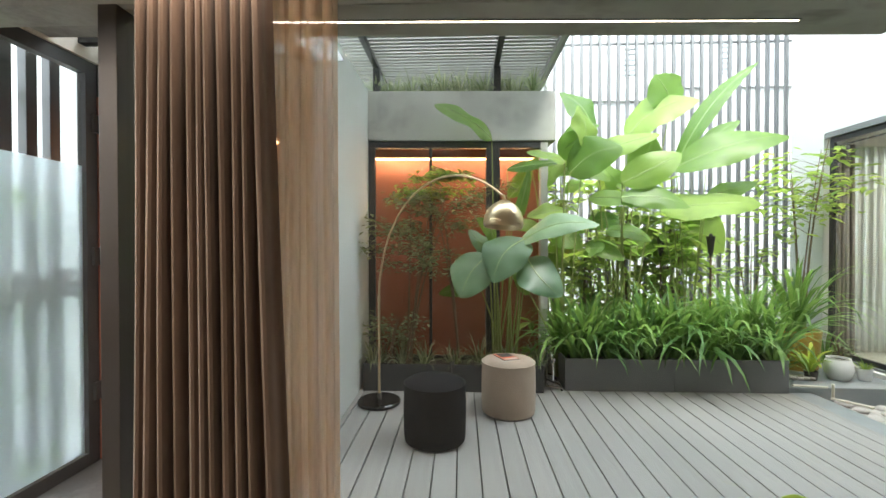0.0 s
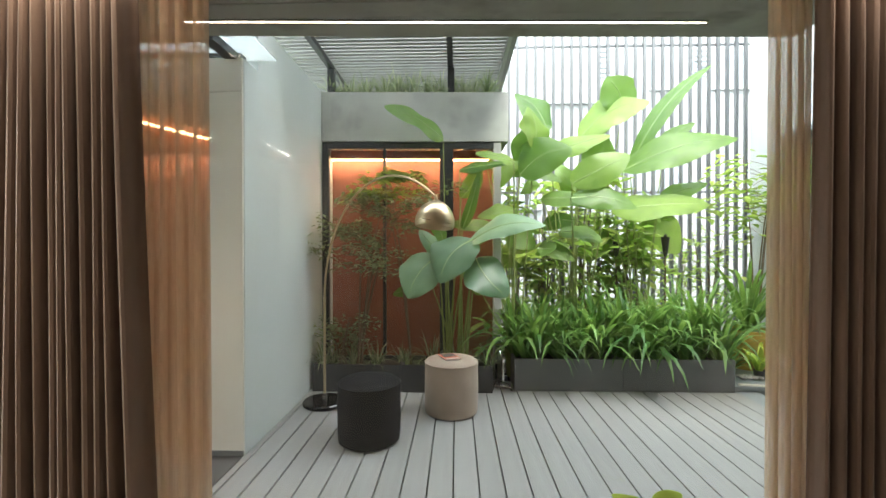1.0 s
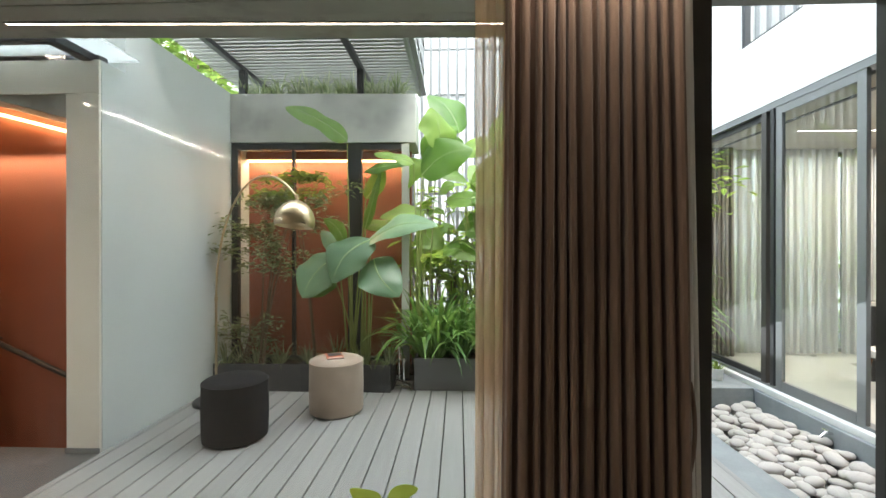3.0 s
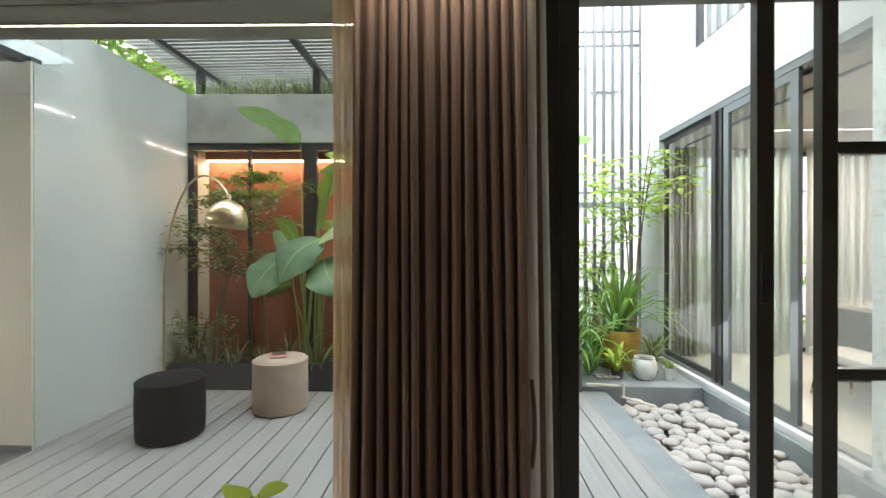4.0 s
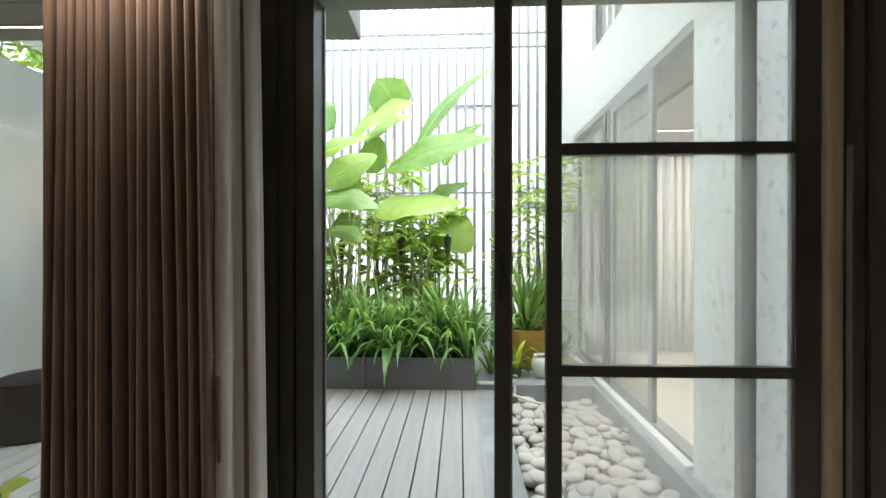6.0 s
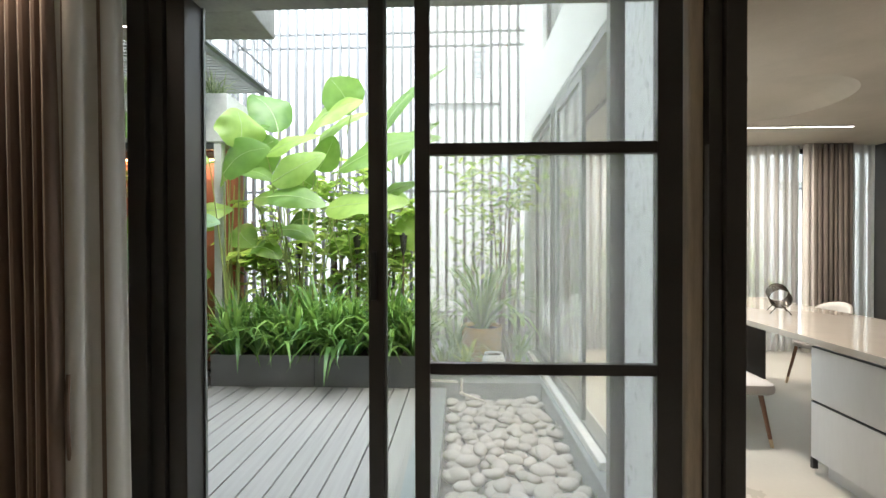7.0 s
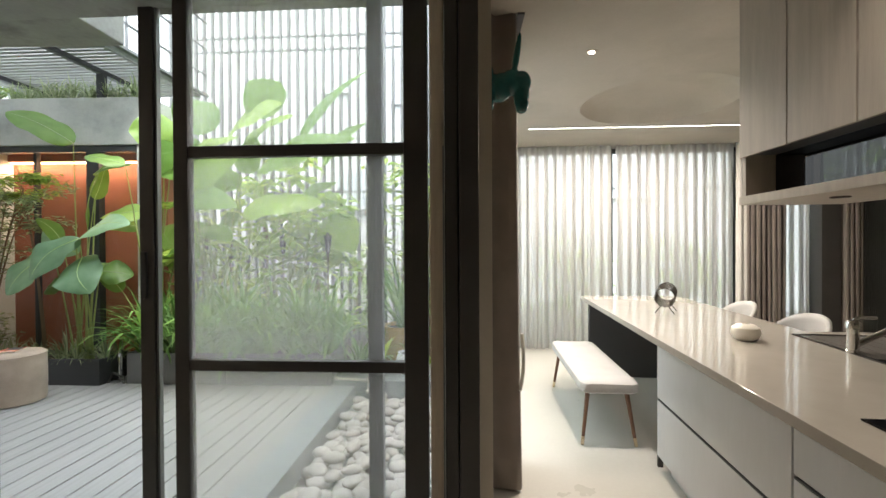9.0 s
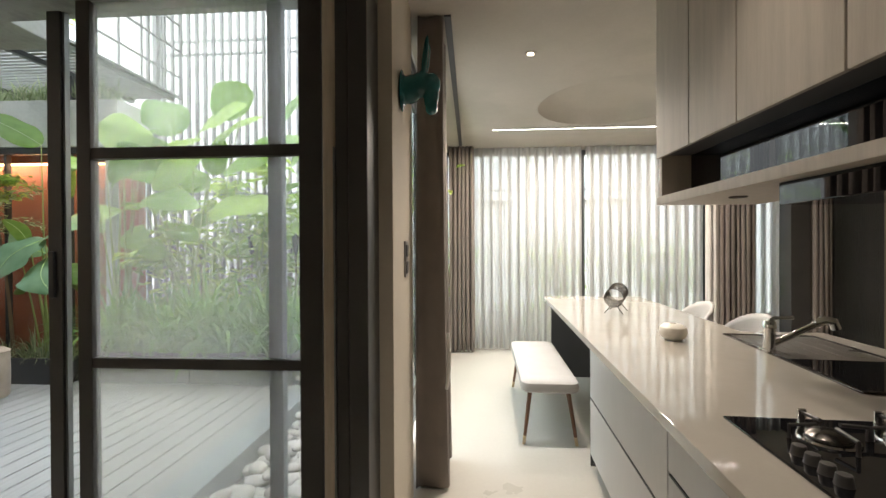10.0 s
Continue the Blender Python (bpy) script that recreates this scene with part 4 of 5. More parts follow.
for x in (0.92, 5.55, 10.3):
    part("post", boxed(x - 0.04, x + 0.04, 0.052, 0.13, -0.3, 6.2, bevel=0.004), M_SLAT, fence)
nb = tagged(new("apartment_building"), "pale overexposed neighbouring building behind the fence", "building")
nb.location = (0, 11, 0)
part("wall", boxed(-14, 26, 0, 3, -0.3, 16), M_NEIGH, nb)
for wx, wz, ww, wh in ((1.6, 5.3, 0.7, 0.9), (3.4, 5.0, 1.8, 0.25), (5.9, 5.3, 0.6, 0.8), (7.4, 5.3, 1.4, 0.9), (9.8, 5.3, 0.9, 0.8), (5.2, 2.6, 1.5, 0.9), (8.2, 2.6, 1.5, 0.9), (12.0, 3.0, 1.6, 1.1), (14.6, 3.0, 1.6, 1.1), (2.0, 2.4, 1.2, 0.9)):
    w = part("window", boxed(wx, wx + ww, -0.03, 0.02, wz, wz + wh), M_NEIGHWIN, nb)
    part("sill", boxed(wx - 0.05, wx + ww + 0.05, -0.12, 0.0, wz - 0.06, wz), M_NEIGH, w)
for wx, wz in ((4.6, 5.6), (6.9, 5.6)):
    v = part("vent", boxed(wx, wx + 0.35, -0.04, 0.02, wz, wz + 0.9), M_NEIGHWIN, nb, "slatted vent")
    for q in range(6):
        part("slat", boxed(wx + 0.03, wx + 0.32, -0.07, -0.04, wz + 0.08 + 0.13 * q, wz + 0.12 + 0.13 * q), M_GREYAL, v)

# pergola over the back roof
perg = thing("pergola", (0, 0, 3.12), "dark slatted pergola on slim posts above the roof beam", "pergola")
PSLAT = mesh_of("slat", boxed(-0.64, 1.62, -0.025, 0.025, 0, 0.03, bevel=0.003), M_PERG)
for k in range(32):
    ob = new("slat", PSLAT)
    ob.parent = perg
    ob.location = (0, 3.6 + 0.075 * k, 0.34)
for x in (-0.3, 1.03):
    part("post", boxed(x, x + 0.075, 5.0, 5.07, 0, 0.285, bevel=0.004), M_DARKAL, perg)
    part("beam", boxed(x, x + 0.06, 3.55, 5.95, 0.285, 0.338, bevel=0.004), M_DARKAL, perg)
part("edge_beam", boxed(1.62, 1.66, 3.55, 5.95, 0.3, 0.385, bevel=0.004), M_PERG, perg)
cage = thing("roof_railing", (0, 0, 3.5), "pale grid of metal bars above the pergola edge", "railing")
for q in range(6):
    part("bar", boxed(1.68, 1.7, 4.3 + 0.34 * q, 4.32 + 0.34 * q, 0.0, 1.5), M_SLAT, cage)
for q in range(4):
    part("rail", boxed(1.68, 1.7, 4.2, 6.05, 0.25 + 0.36 * q, 0.272 + 0.36 * q), M_SLAT, cage)
part("foot", boxed(1.665, 1.72, 4.2, 6.05, -0.03, 0.0), M_SLAT, cage)


# deck boards
deck = tagged(new("deck"), "grey composite deck of long boards with dark gaps", "deck", kind="structure")
PITCH, FIRST = 0.1547, -0.2824


def board_mesh(width):
    return mesh_of("board", boxed(0.0045, width - 0.0045, 2.17, 4.9, -0.028, 0.0, bevel=0.002), M_DECK)


BOARD = board_mesh(PITCH)
for k in range(-1, 28):
    x0, x1 = max(-0.338, FIRST + PITCH * k), min(3.866, FIRST + PITCH * (k + 1))
    ob = new("board", BOARD if x1 - x0 > PITCH - 0.001 else board_mesh(x1 - x0))
    ob.parent = deck
    ob.location = (x0, 0, 0.0006 * math.sin(5 * k))

# pebbles
bed = tagged(new("pebble_bed"), "bed of smooth grey river pebbles beside the deck", "pebbles", kind="structure")
rnd = random.Random(4)
PEB = []
for s in range(6):
    bm = bmesh.new()
    bmesh.ops.create_icosphere(bm, subdivisions=2, radius=1)
    for v in bm.verts:
        n = noise.noise(v.co * 1.3 + Vector((s * 7.1, 0, 0)))
        v.co = Vector((v.co.x * (1 + 0.16 * n), v.co.y * (1 - 0.12 * n), v.co.z * (1 + 0.1 * n)))
    PEB.append(mesh_of("pebble", bm, M_PEBBLE, smooth=True))
spots = []
tries = 0
while len(spots) < 235 and tries < 9000:
    tries += 1
    x, y = rnd.uniform(4.17, 5.02), rnd.uniform(2.22, 4.57)
    r = rnd.uniform(0.05, 0.078)
    layer = 0 if len(spots) < 150 else 1
    if all((x - a) ** 2 + (y - b) ** 2 > (0.78 * (r + c)) ** 2 or l != layer for a, b, c, l in spots):
        spots.append((x, y, r, layer))
for k, (x, y, r, layer) in enumerate(spots):
    ob = new("pebble", PEB[k % 6])
    ob.parent = bed
    sx = rnd.uniform(0.95, 1.3)
    ob.matrix_world = pose(x, y, -0.13 + 0.035 * layer + rnd.uniform(-0.008, 0.008), rnd.uniform(-9, 9), rnd.uniform(-9, 9), rnd.uniform(0, 180)) @ Matrix.Diagonal((r * sx, r / sx * 1.05, r * 0.55, 1))

# pipes and tap at the pebbles
pp = thing("drain_pipe", (4.24, 4.58, 0.02), "cream plastic water pipe lying over the pebbles", "pipe")
part("pipe", tube([(-0.33, 0.02, 0.06), (-0.02, 0.0, 0.05)], 0.012, 8), M_PVC, pp, smooth=True)
part("pipe", tube([(0.02, -0.02, 0.09), (0.02, -0.02, -0.06)], 0.013, 8), M_PVC, pp, smooth=True)
part("pipe", tube([(0.0, -0.02, -0.05), (0.24, -0.2, -0.07)], 0.013, 8), M_PVC, pp, smooth=True)
for ty in (3.75, 2.75):
    tp = thing("garden_tap", (5.06, ty, -0.02), "small chrome garden tap on the stone curb", "tap", "garden taps")
    part("spout", tube([(0, 0, 0.0), (-0.06, 0, 0.005), (-0.09, 0.0, -0.025)], 0.011, 8), M_CHROME, tp, smooth=True)
    part("handle", tube([(-0.05, -0.03, 0.03), (-0.05, 0.03, 0.03)], 0.007, 8), M_CHROME, tp, smooth=True)
    part("stem", tube([(-0.05, 0, 0.0), (-0.05, 0, 0.03)], 0.008, 8), M_CHROME, tp, smooth=True)


# ---- plants ----
def blade(bm, root, way, length, width, droop, rnd, segs=6, fold=0.25, twist=0.0):
    """A strap leaf that leaves root along way and bends over."""
    way = Vector(way).normalized()
    side = way.cross(Vector((0, 0, 1)))
    side = side.normalized() if side.length > 0.05 else Vector((1, 0, 0))
    p, d = Vector(root), way.copy()
    prev = None
    for k in range(segs + 1):
        t = k / segs
        w = width * (0.55 + 0.9 * t if t < 0.5 else 1.0) * (1 - max(0, (t - 0.45) / 0.55) ** 1.8) + 0.001
        up = side.cross(d).normalized()
        row = [bm.verts.new(p - side * w / 2 + up * fold * w / 2), bm.verts.new(p), bm.verts.new(p + side * w / 2 + up * fold * w / 2)]
        if prev:
            bm.faces.new((prev[0], prev[1], row[1], row[0]))
            bm.faces.new((prev[1], prev[2], row[2], row[1]))
        prev = row
        p = p + d * length / segs
        d = (d + Vector((0, 0, -1)) * droop * (0.3 + t) / segs * 2.2).normalized()


def strap_clump(name, leaves, length, width, droop, seed, material, lean=0.55):
    rnd = random.Random(seed)
    bm = bmesh.new()
    for k in range(leaves):
        a = rnd.uniform(0, 2 * math.pi)
        tilt = rnd.uniform(0.08, lean) * (0.4 + 0.6 * k / leaves) * 1.6
        way = (math.cos(a) * tilt, math.sin(a) * tilt, 1)
        r = rnd.uniform(0, 0.045)
        blade(bm, (r * math.cos(a), r * math.sin(a), 0), way, length * rnd.uniform(0.65, 1.15), width * rnd.uniform(0.75, 1.2), droop * rnd.uniform(0.5, 1.4), rnd)
    return mesh_of(name, bm, material, smooth=True)


STRAPS = [strap_clump("leaves", 38, 0.82, 0.04, 1.6, 20 + s, M_LEAF_STRAP, lean=0.75) for s in range(4)]
GRASS = [strap_clump("leaves", 34, 0.3, 0.012, 1.5, 30 + s, M_LEAF_VARIEG, lean=0.9) for s in range(3)]
SPIKY = strap_clump("leaves", 60, 0.8, 0.036, 1.7, 41, M_LEAF_STRAP, lean=0.75)


def clump(name, at, mesh, scale, turn, label, group):
    ob = thing(name, at, label, "plant", group, turn)
    lf = new("leaves", mesh)
    lf.parent = ob
    lf.scale = (scale, scale, scale)
    return ob


rnd = random.Random(6)
for k in range(22):
    x = 1.8 + 1.98 * (k % 11) / 10 + rnd.uniform(-0.05, 0.05)
    y = 4.68 + 0.2 * (k // 11) + rnd.uniform(-0.03, 0.03)
    clump("strap_plant", (x, y, 0.27), STRAPS[k % 4], rnd.uniform(0.8, 1.15), rnd.uniform(0, 360), "green strap-leaved plant arching over the planter edge", "strap plants in the planters")
for k in range(14):
    x = -0.2 + 1.62 * (k % 7) / 6 + rnd.uniform(-0.06, 0.06)
    y = 4.62 + 0.14 * (k // 7) + rnd.uniform(-0.03, 0.03)
    clump("grass_tuft", (x, y, 0.21), GRASS[k % 3], rnd.uniform(0.75, 1.15), rnd.uniform(0, 360), "striped grey-green grass tuft in the charcoal planter", "grass tufts")
for k in range(20):
    x = -0.25 + 1.78 * k / 19 + rnd.uniform(-0.03, 0.03)
    clump("roof_grass", (x, 5.08 + 0.1 * (k % 2), 3.115), GRASS[k % 3], rnd.uniform(0.75, 1.1), rnd.uniform(0, 360), "dark striped grass growing on the roof beam", "roof grasses")


def big_leaf(bm, base, tip, width, normal, sag=0.12, cup=0.18, wave=0.0, segs=20):
    """A broad leaf blade with a sunk midrib between base and tip."""
    base, tip, normal = Vector(base), Vector(tip), Vector(normal)
    way = tip - base
    side = way.cross(normal).normalized()
    up = side.cross(way).normalized()
    if up.dot(normal) < 0:
        up = -up
    ph = 40 * (base.x + base.z)
    bend = 0.12 * math.sin(ph)
    rows = []
    for k in range(segs + 1):
        t = k / segs
        w = width * (math.sin(math.pi * min(1, t ** 0.82 * 0.985 + 0.015)) ** 0.62) * (1 - 0.12 * t ** 2) / 2 + 0.001
        w *= 1 + 0.02 * math.sin(11 * t + ph) + 0.01 * math.sin(23 * t + 2 * ph)
        c = base + way * t + up * (sag * way.length * (math.sin(math.pi * t * 0.9)))
        row = []
        for j in (-1, -0.7, -0.35, 0, 0.35, 0.7, 1):
            lift = cup * w * (0.9 * abs(j) - 1.15 * j * j)
            lift += wave * w * (math.sin(7 * t + 1.5 * j + ph) + 0.3 * math.sin(15 * t - 2 * j + ph)) * j * j
            row.append(bm.verts.new(c + side * (w * j + bend * way.length * math.sin(math.pi * t)) + up * lift))
        rows.append(row)
    for a, b in zip(rows, rows[1:]):
        for j in range(6):
            bm.faces.new((a[j], a[j + 1], b[j + 1], b[j]))
    return bm


def broadleaf(at, label):
    return thing("broadleaf_plant", at, label, "plant", "tall broad-leaved plants")


def frond(plant, base, tip, width, normal=(0, -0.5, 0.85), sag=0.1, stem=True, foot=(0, 0), skin=None):
    """One leaf with its stalk, base and tip in the world."""
    width = width * 1.3
    o = plant.matrix_world.translation
    b, t = Vector(base) - o, Vector(tip) - o
    lf = part("leaf", big_leaf(bmesh.new(), b, t, width, normal, sag, wave=0.13), skin or M_LEAF_BIG, plant, smooth=True)
    side = (t - b).cross(Vector(normal)).normalized()
    up = side.cross(t - b).normalized()
    up = up if up.dot(Vector(normal)) > 0 else -up
    rib = [b + (t - b) * q + up * (sag * (t - b).length * math.sin(math.pi * q * 0.9) + 0.001) + (t - b).cross(up).normalized() * 0.12 * math.sin(40 * (b.x + b.z)) * (t - b).length * math.sin(math.pi * q) for q in (k / 10 for k in range(10))]
    part("midrib", tube(rib, 0.006, 5, taper=0.002), M_RIBLEAF, lf, smooth=True)
    if stem:
        f = Vector((foot[0], foot[1], 0))
        mid = f * 0.55 + b * 0.45 + Vector((0, 0, 0.22 * (b - f).length)) * 0.6
        part("stalk", tube(arc(f, mid, b, 10), 0.012, 7, taper=0.005), M_CANE, plant, smooth=True)


plant_a = broadleaf((1.12, 4.72, 0.22), "broad-leaved plant with drooping blue-green lower leaves, sheen put into their colour")
plant_b = broadleaf((1.75, 4.95, 0.04), "tall broad-leaved plant leaning over the planter")
plant_c = broadleaf((2.45, 5.15, 0.04), "tall broad-leaved plant with huge bright green leaves")
plant_d = broadleaf((3.1, 5.15, 0.04), "tall broad-leaved plant with huge bright green leaves")
frond(plant_a, (0.99, 4.75, 2.55), (0.39, 4.60, 2.84), 0.272, (0, -0.75, 0.8), foot=(-0.09, 0.03))
frond(plant_c, (3.01, 5.20, 2.95), (2.78, 5.10, 3.31), 0.405, (0, -1, 0.3), foot=(0.06, -0.02))
frond(plant_c, (2.49, 5.10, 2.63), (3.22, 5.00, 2.99), 0.397, (-0.2, -0.75, 0.7), foot=(-0.0, -0.01))
frond(plant_d, (2.92, 5.00, 2.26), (4.08, 4.90, 2.55), 0.363, (0, -0.75, 0.7), foot=(0.04, 0.03))
frond(plant_c, (2.16, 5.20, 2.74), (1.79, 5.30, 3.20), 0.405, (0.6, -0.75, 0.3), foot=(-0.1, -0.05))
frond(plant_c, (2.11, 5.00, 2.44), (2.77, 4.90, 2.60), 0.251, (0, -0.75, 0.8), foot=(0.08, -0.01))
frond(plant_d, (2.79, 4.95, 1.83), (3.73, 4.80, 1.85), 0.347, (0, -0.75, 0.8), foot=(0.06, -0.05))
frond(plant_c, (2.03, 4.90, 1.95), (2.75, 4.70, 1.81), 0.245, (0, -0.75, 0.8), foot=(-0.01, 0.02))
frond(plant_a, (1.25, 4.50, 1.48), (1.97, 4.35, 1.62), 0.246, (0, -0.75, 0.85), foot=(-0.07, 0.04), skin=M_LEAF_SHEEN)
frond(plant_a, (1.29, 4.50, 1.51), (0.97, 4.30, 1.09), 0.346, (0, -0.75, 0.65), foot=(0.1, -0.05), skin=M_LEAF_SHEEN)
frond(plant_a, (0.95, 4.55, 1.35), (0.67, 4.35, 0.94), 0.35, (0, -0.75, 0.65), foot=(-0.11, 0.0), skin=M_LEAF_SHEEN)
frond(plant_a, (1.32, 4.50, 1.32), (1.60, 4.30, 0.96), 0.335, (0, -0.75, 0.65), foot=(0.11, -0.01), skin=M_LEAF_SHEEN)
frond(plant_a, (1.04, 4.75, 1.36), (0.74, 4.65, 1.60), 0.178, (0, -0.75, 0.5), foot=(-0.07, -0.01), skin=M_LEAF_SHEEN)
frond(plant_d, (3.42, 5.70, 1.74), (3.85, 5.62, 1.36), 0.405, (0, -0.9, 0.4), foot=(-0.11, -0.03))
frond(plant_c, (2.24, 5.00, 1.60), (2.68, 4.90, 1.48), 0.213, (0, -0.75, 0.9), foot=(-0.01, -0.0))
frond(plant_b, (1.78, 4.90, 1.83), (1.34, 4.70, 1.72), 0.208, (0, -0.75, 0.8), foot=(-0.06, -0.03))
frond(plant_a, (1.18, 4.80, 1.95), (1.37, 4.75, 2.31), 0.144, (0.3, -0.75, 0.3), foot=(-0.07, -0.0))
frond(plant_b, (1.70, 5.00, 2.23), (2.25, 4.90, 2.11), 0.188, (0, -0.75, 0.9), foot=(-0.05, -0.05))
frond(plant_d, (3.37, 5.10, 1.99), (3.83, 5.00, 2.11), 0.192, (0, -0.75, 0.8), foot=(0.08, 0.01))
frond(plant_c, (2.00, 4.90, 1.41), (2.36, 4.80, 1.28), 0.184, (0, -0.75, 0.8), foot=(0.03, -0.03))
frond(plant_d, (3.12, 5.30, 2.37), (4.16, 5.50, 3.56), 0.174, (-0.6, -0.75, 0.3), foot=(0.12, 0.04))
frond(plant_c, (2.60, 5.30, 2.64), (3.15, 5.50, 3.02), 0.2, (-0.5, -0.75, 0.4), foot=(-0.09, -0.02))
frond(plant_b, (1.76, 5.10, 2.53), (2.17, 5.00, 2.74), 0.218, (0, -0.75, 0.7), foot=(0.05, 0.02))
frond(plant_d, (3.53, 5.40, 2.39), (4.02, 5.60, 2.93), 0.204, (-0.5, -0.75, 0.4), foot=(0.1, -0.01))
frond(plant_c, (2.62, 5.20, 2.29), (2.82, 5.20, 2.68), 0.288, (0, -0.9, 0.3), foot=(0.08, 0.02))
frond(plant_b, (1.55, 5.00, 2.09), (1.83, 5.00, 2.36), 0.188, (0, -0.8, 0.5), foot=(-0.05, 0.01))
frond(plant_d, (3.00, 5.60, 1.5), (2.57, 5.55, 1.36), 0.235, (0, -0.75, 0.6), foot=(0.09, 0.03))
frond(plant_b, (1.73, 5.10, 1.65), (1.98, 5.00, 1.41), 0.256, (0, -0.8, 0.5), foot=(0.0, 0.01))
frond(plant_c, (2.53, 5.30, 2.12), (2.27, 5.30, 2.38), 0.24, (0, -0.8, 0.5), foot=(-0.11, -0.03))
frond(plant_a, (1.16, 4.85, 2.25), (1.72, 4.70, 2.28), 0.158, (0, -0.75, 0.9), foot=(0.07, -0.01))
frond(plant_d, (3.1, 5.66, 1.6), (2.78, 5.62, 1.42), 0.267, (0, -0.8, 0.5), foot=(-0.08, 0.0))
frond(plant_b, (1.40, 4.90, 0.93), (1.18, 4.80, 1.24), 0.159, (0, -0.8, 0.5), foot=(0.05, 0.02))
frond(plant_b, (1.83, 5.10, 2.29), (2.20, 5.10, 2.63), 0.423, (0.6, -0.75, 0.3), foot=(-0.03, -0.01))
frond(plant_c, (1.94, 5.30, 1.47), (1.58, 5.20, 1.24), 0.28, (0.3, -0.8, 0.5), foot=(0.0, 0.03))
frond(plant_b, (1.93, 4.75, 2.44), (1.87, 4.80, 2.89), 0.4, (0.75, -0.6, 0.2), foot=(0.05, 0))
frond(plant_b, (1.78, 4.72, 2.18), (2.30, 4.70, 2.43), 0.32, (0.4, -0.8, 0.4), foot=(-0.06, 0))
frond(plant_c, (2.30, 4.70, 2.08), (2.88, 4.70, 2.36), 0.27, (0.2, -0.85, 0.4), foot=(0.0, 0))
frond(plant_c, (2.28, 4.66, 1.93), (2.91, 4.60, 1.81), 0.22, (0.1, -0.8, 0.5), foot=(0.06, 0))
frond(plant_b, (1.70, 4.60, 2.28), (1.31, 4.55, 2.35), 0.16, (0.2, -0.6, 0.7), foot=(0.0, 0))
frond(plant_a, (1.19, 4.7, 1.62), (1.37, 4.68, 2.2), 0.11, (-0.6, -0.8, 0.1), foot=(0.02, 0.0))
frond(plant_a, (1.0, 4.6, 1.47), (0.82, 4.5, 1.72), 0.12, (0.3, -0.9, 0.2), foot=(-0.03, 0.0))
rnd = random.Random(12)
for plant, cx, cy, n in ((plant_a, 1.2, 4.62, 3), (plant_b, 1.85, 5.1, 4), (plant_c, 2.5, 5.4, 4), (plant_d, 3.2, 5.7, 4)):
    for k in range(n):
        b = Vector((cx + rnd.uniform(-0.4, 0.4), cy + rnd.uniform(-0.15, 0.35), rnd.uniform(1.2, 2.45) if n > 3 else rnd.uniform(0.9, 1.3)))
        a = rnd.uniform(0, 2 * math.pi)
        ln = rnd.uniform(0.3, 0.55)
        t = b + Vector((math.cos(a) * ln, math.sin(a) * ln * 0.5, rnd.uniform(-0.25, 0.35) * ln))
        frond(plant, b, t, rnd.uniform(0.14, 0.25), (rnd.uniform(-0.5, 0.5), -0.8, 0.5), foot=(rnd.uniform(-0.1, 0.1), 0))


def twiggy(name, at, label, height, spread, stems, leaves, size, material, seed, start=0.35, drop=0.0, squash=1.0, group="", loose=0.03):
    """A small tree or shrub: thin forked stems, and a loose crown of many small leaves along its twigs."""
    rnd = random.Random(seed)
    ob = thing(name, at, label, "shrub" if height < 2.2 else "tree", group)
    crown = bmesh.new()
    twigs = []
    for s in range(stems):
        a = rnd.uniform(0, 2 * math.pi)
        topx, topy = math.cos(a) * spread * rnd.uniform(0.1, 0.45), math.sin(a) * spread * rnd.uniform(0.1, 0.45) * squash
        h = height * rnd.uniform(0.75, 1.0)
        line = arc((rnd.uniform(-0.04, 0.04), rnd.uniform(-0.04, 0.04), 0), (topx * 0.2, topy * 0.2, h * 0.6), (topx, topy, h), 10)
        part("trunk", tube(line, 0.012, 6, taper=0.004), M_TWIG, ob, smooth=True)
        for q in range(7):
            t = start + (1 - start) * (q + rnd.random()) / 7
            p = line[min(10, int(t * 10))]
            b = rnd.uniform(0, 2 * math.pi)
            ln = spread * rnd.uniform(0.35, 0.75) * (1.15 - 0.4 * t)
            e = p + Vector((math.cos(b) * ln, math.sin(b) * ln * squash, ln * rnd.uniform(-0.1, 0.35) - drop * ln))
            twigs.append(arc(p, (p + e) / 2 + Vector((0, 0, 0.1 * ln)), e, 6))
    bm = bmesh.new()
    for t in twigs:
        tube(t, 0.004, 4, bm, taper=0.0015, cap=False)
    part("branchwork", bm, M_TWIG, ob)
    for k in range(leaves):
        t = twigs[rnd.randrange(len(twigs))]
        p = t[rnd.randrange(2, 7)] + Vector((rnd.gauss(0, loose), rnd.gauss(0, loose * 0.7), rnd.gauss(0, loose)))
        a = rnd.uniform(0, 2 * math.pi)
        d = Vector((math.cos(a), math.sin(a), rnd.uniform(-0.55, 0.25))).normalized()
        s = size * rnd.uniform(0.7, 1.3)
        sd = d.cross(Vector((0, 0, 1))).normalized() * s * 0.24
        up = Vector((0, 0, s * 0.06))
        v = [crown.verts.new(c) for c in (p, p + d * s * 0.28 + sd * 0.9 + up, p + d * s * 0.68 + sd * 0.85 + up, p + d * s - up * 2, p + d * s * 0.68 - sd * 0.85 + up, p + d * s * 0.28 - sd * 0.9 + up)]
        crown.faces.new(v[:4])
        crown.faces.new((v[0], v[3], v[4], v[5]))
    part("crown", crown, material, ob)
    return ob


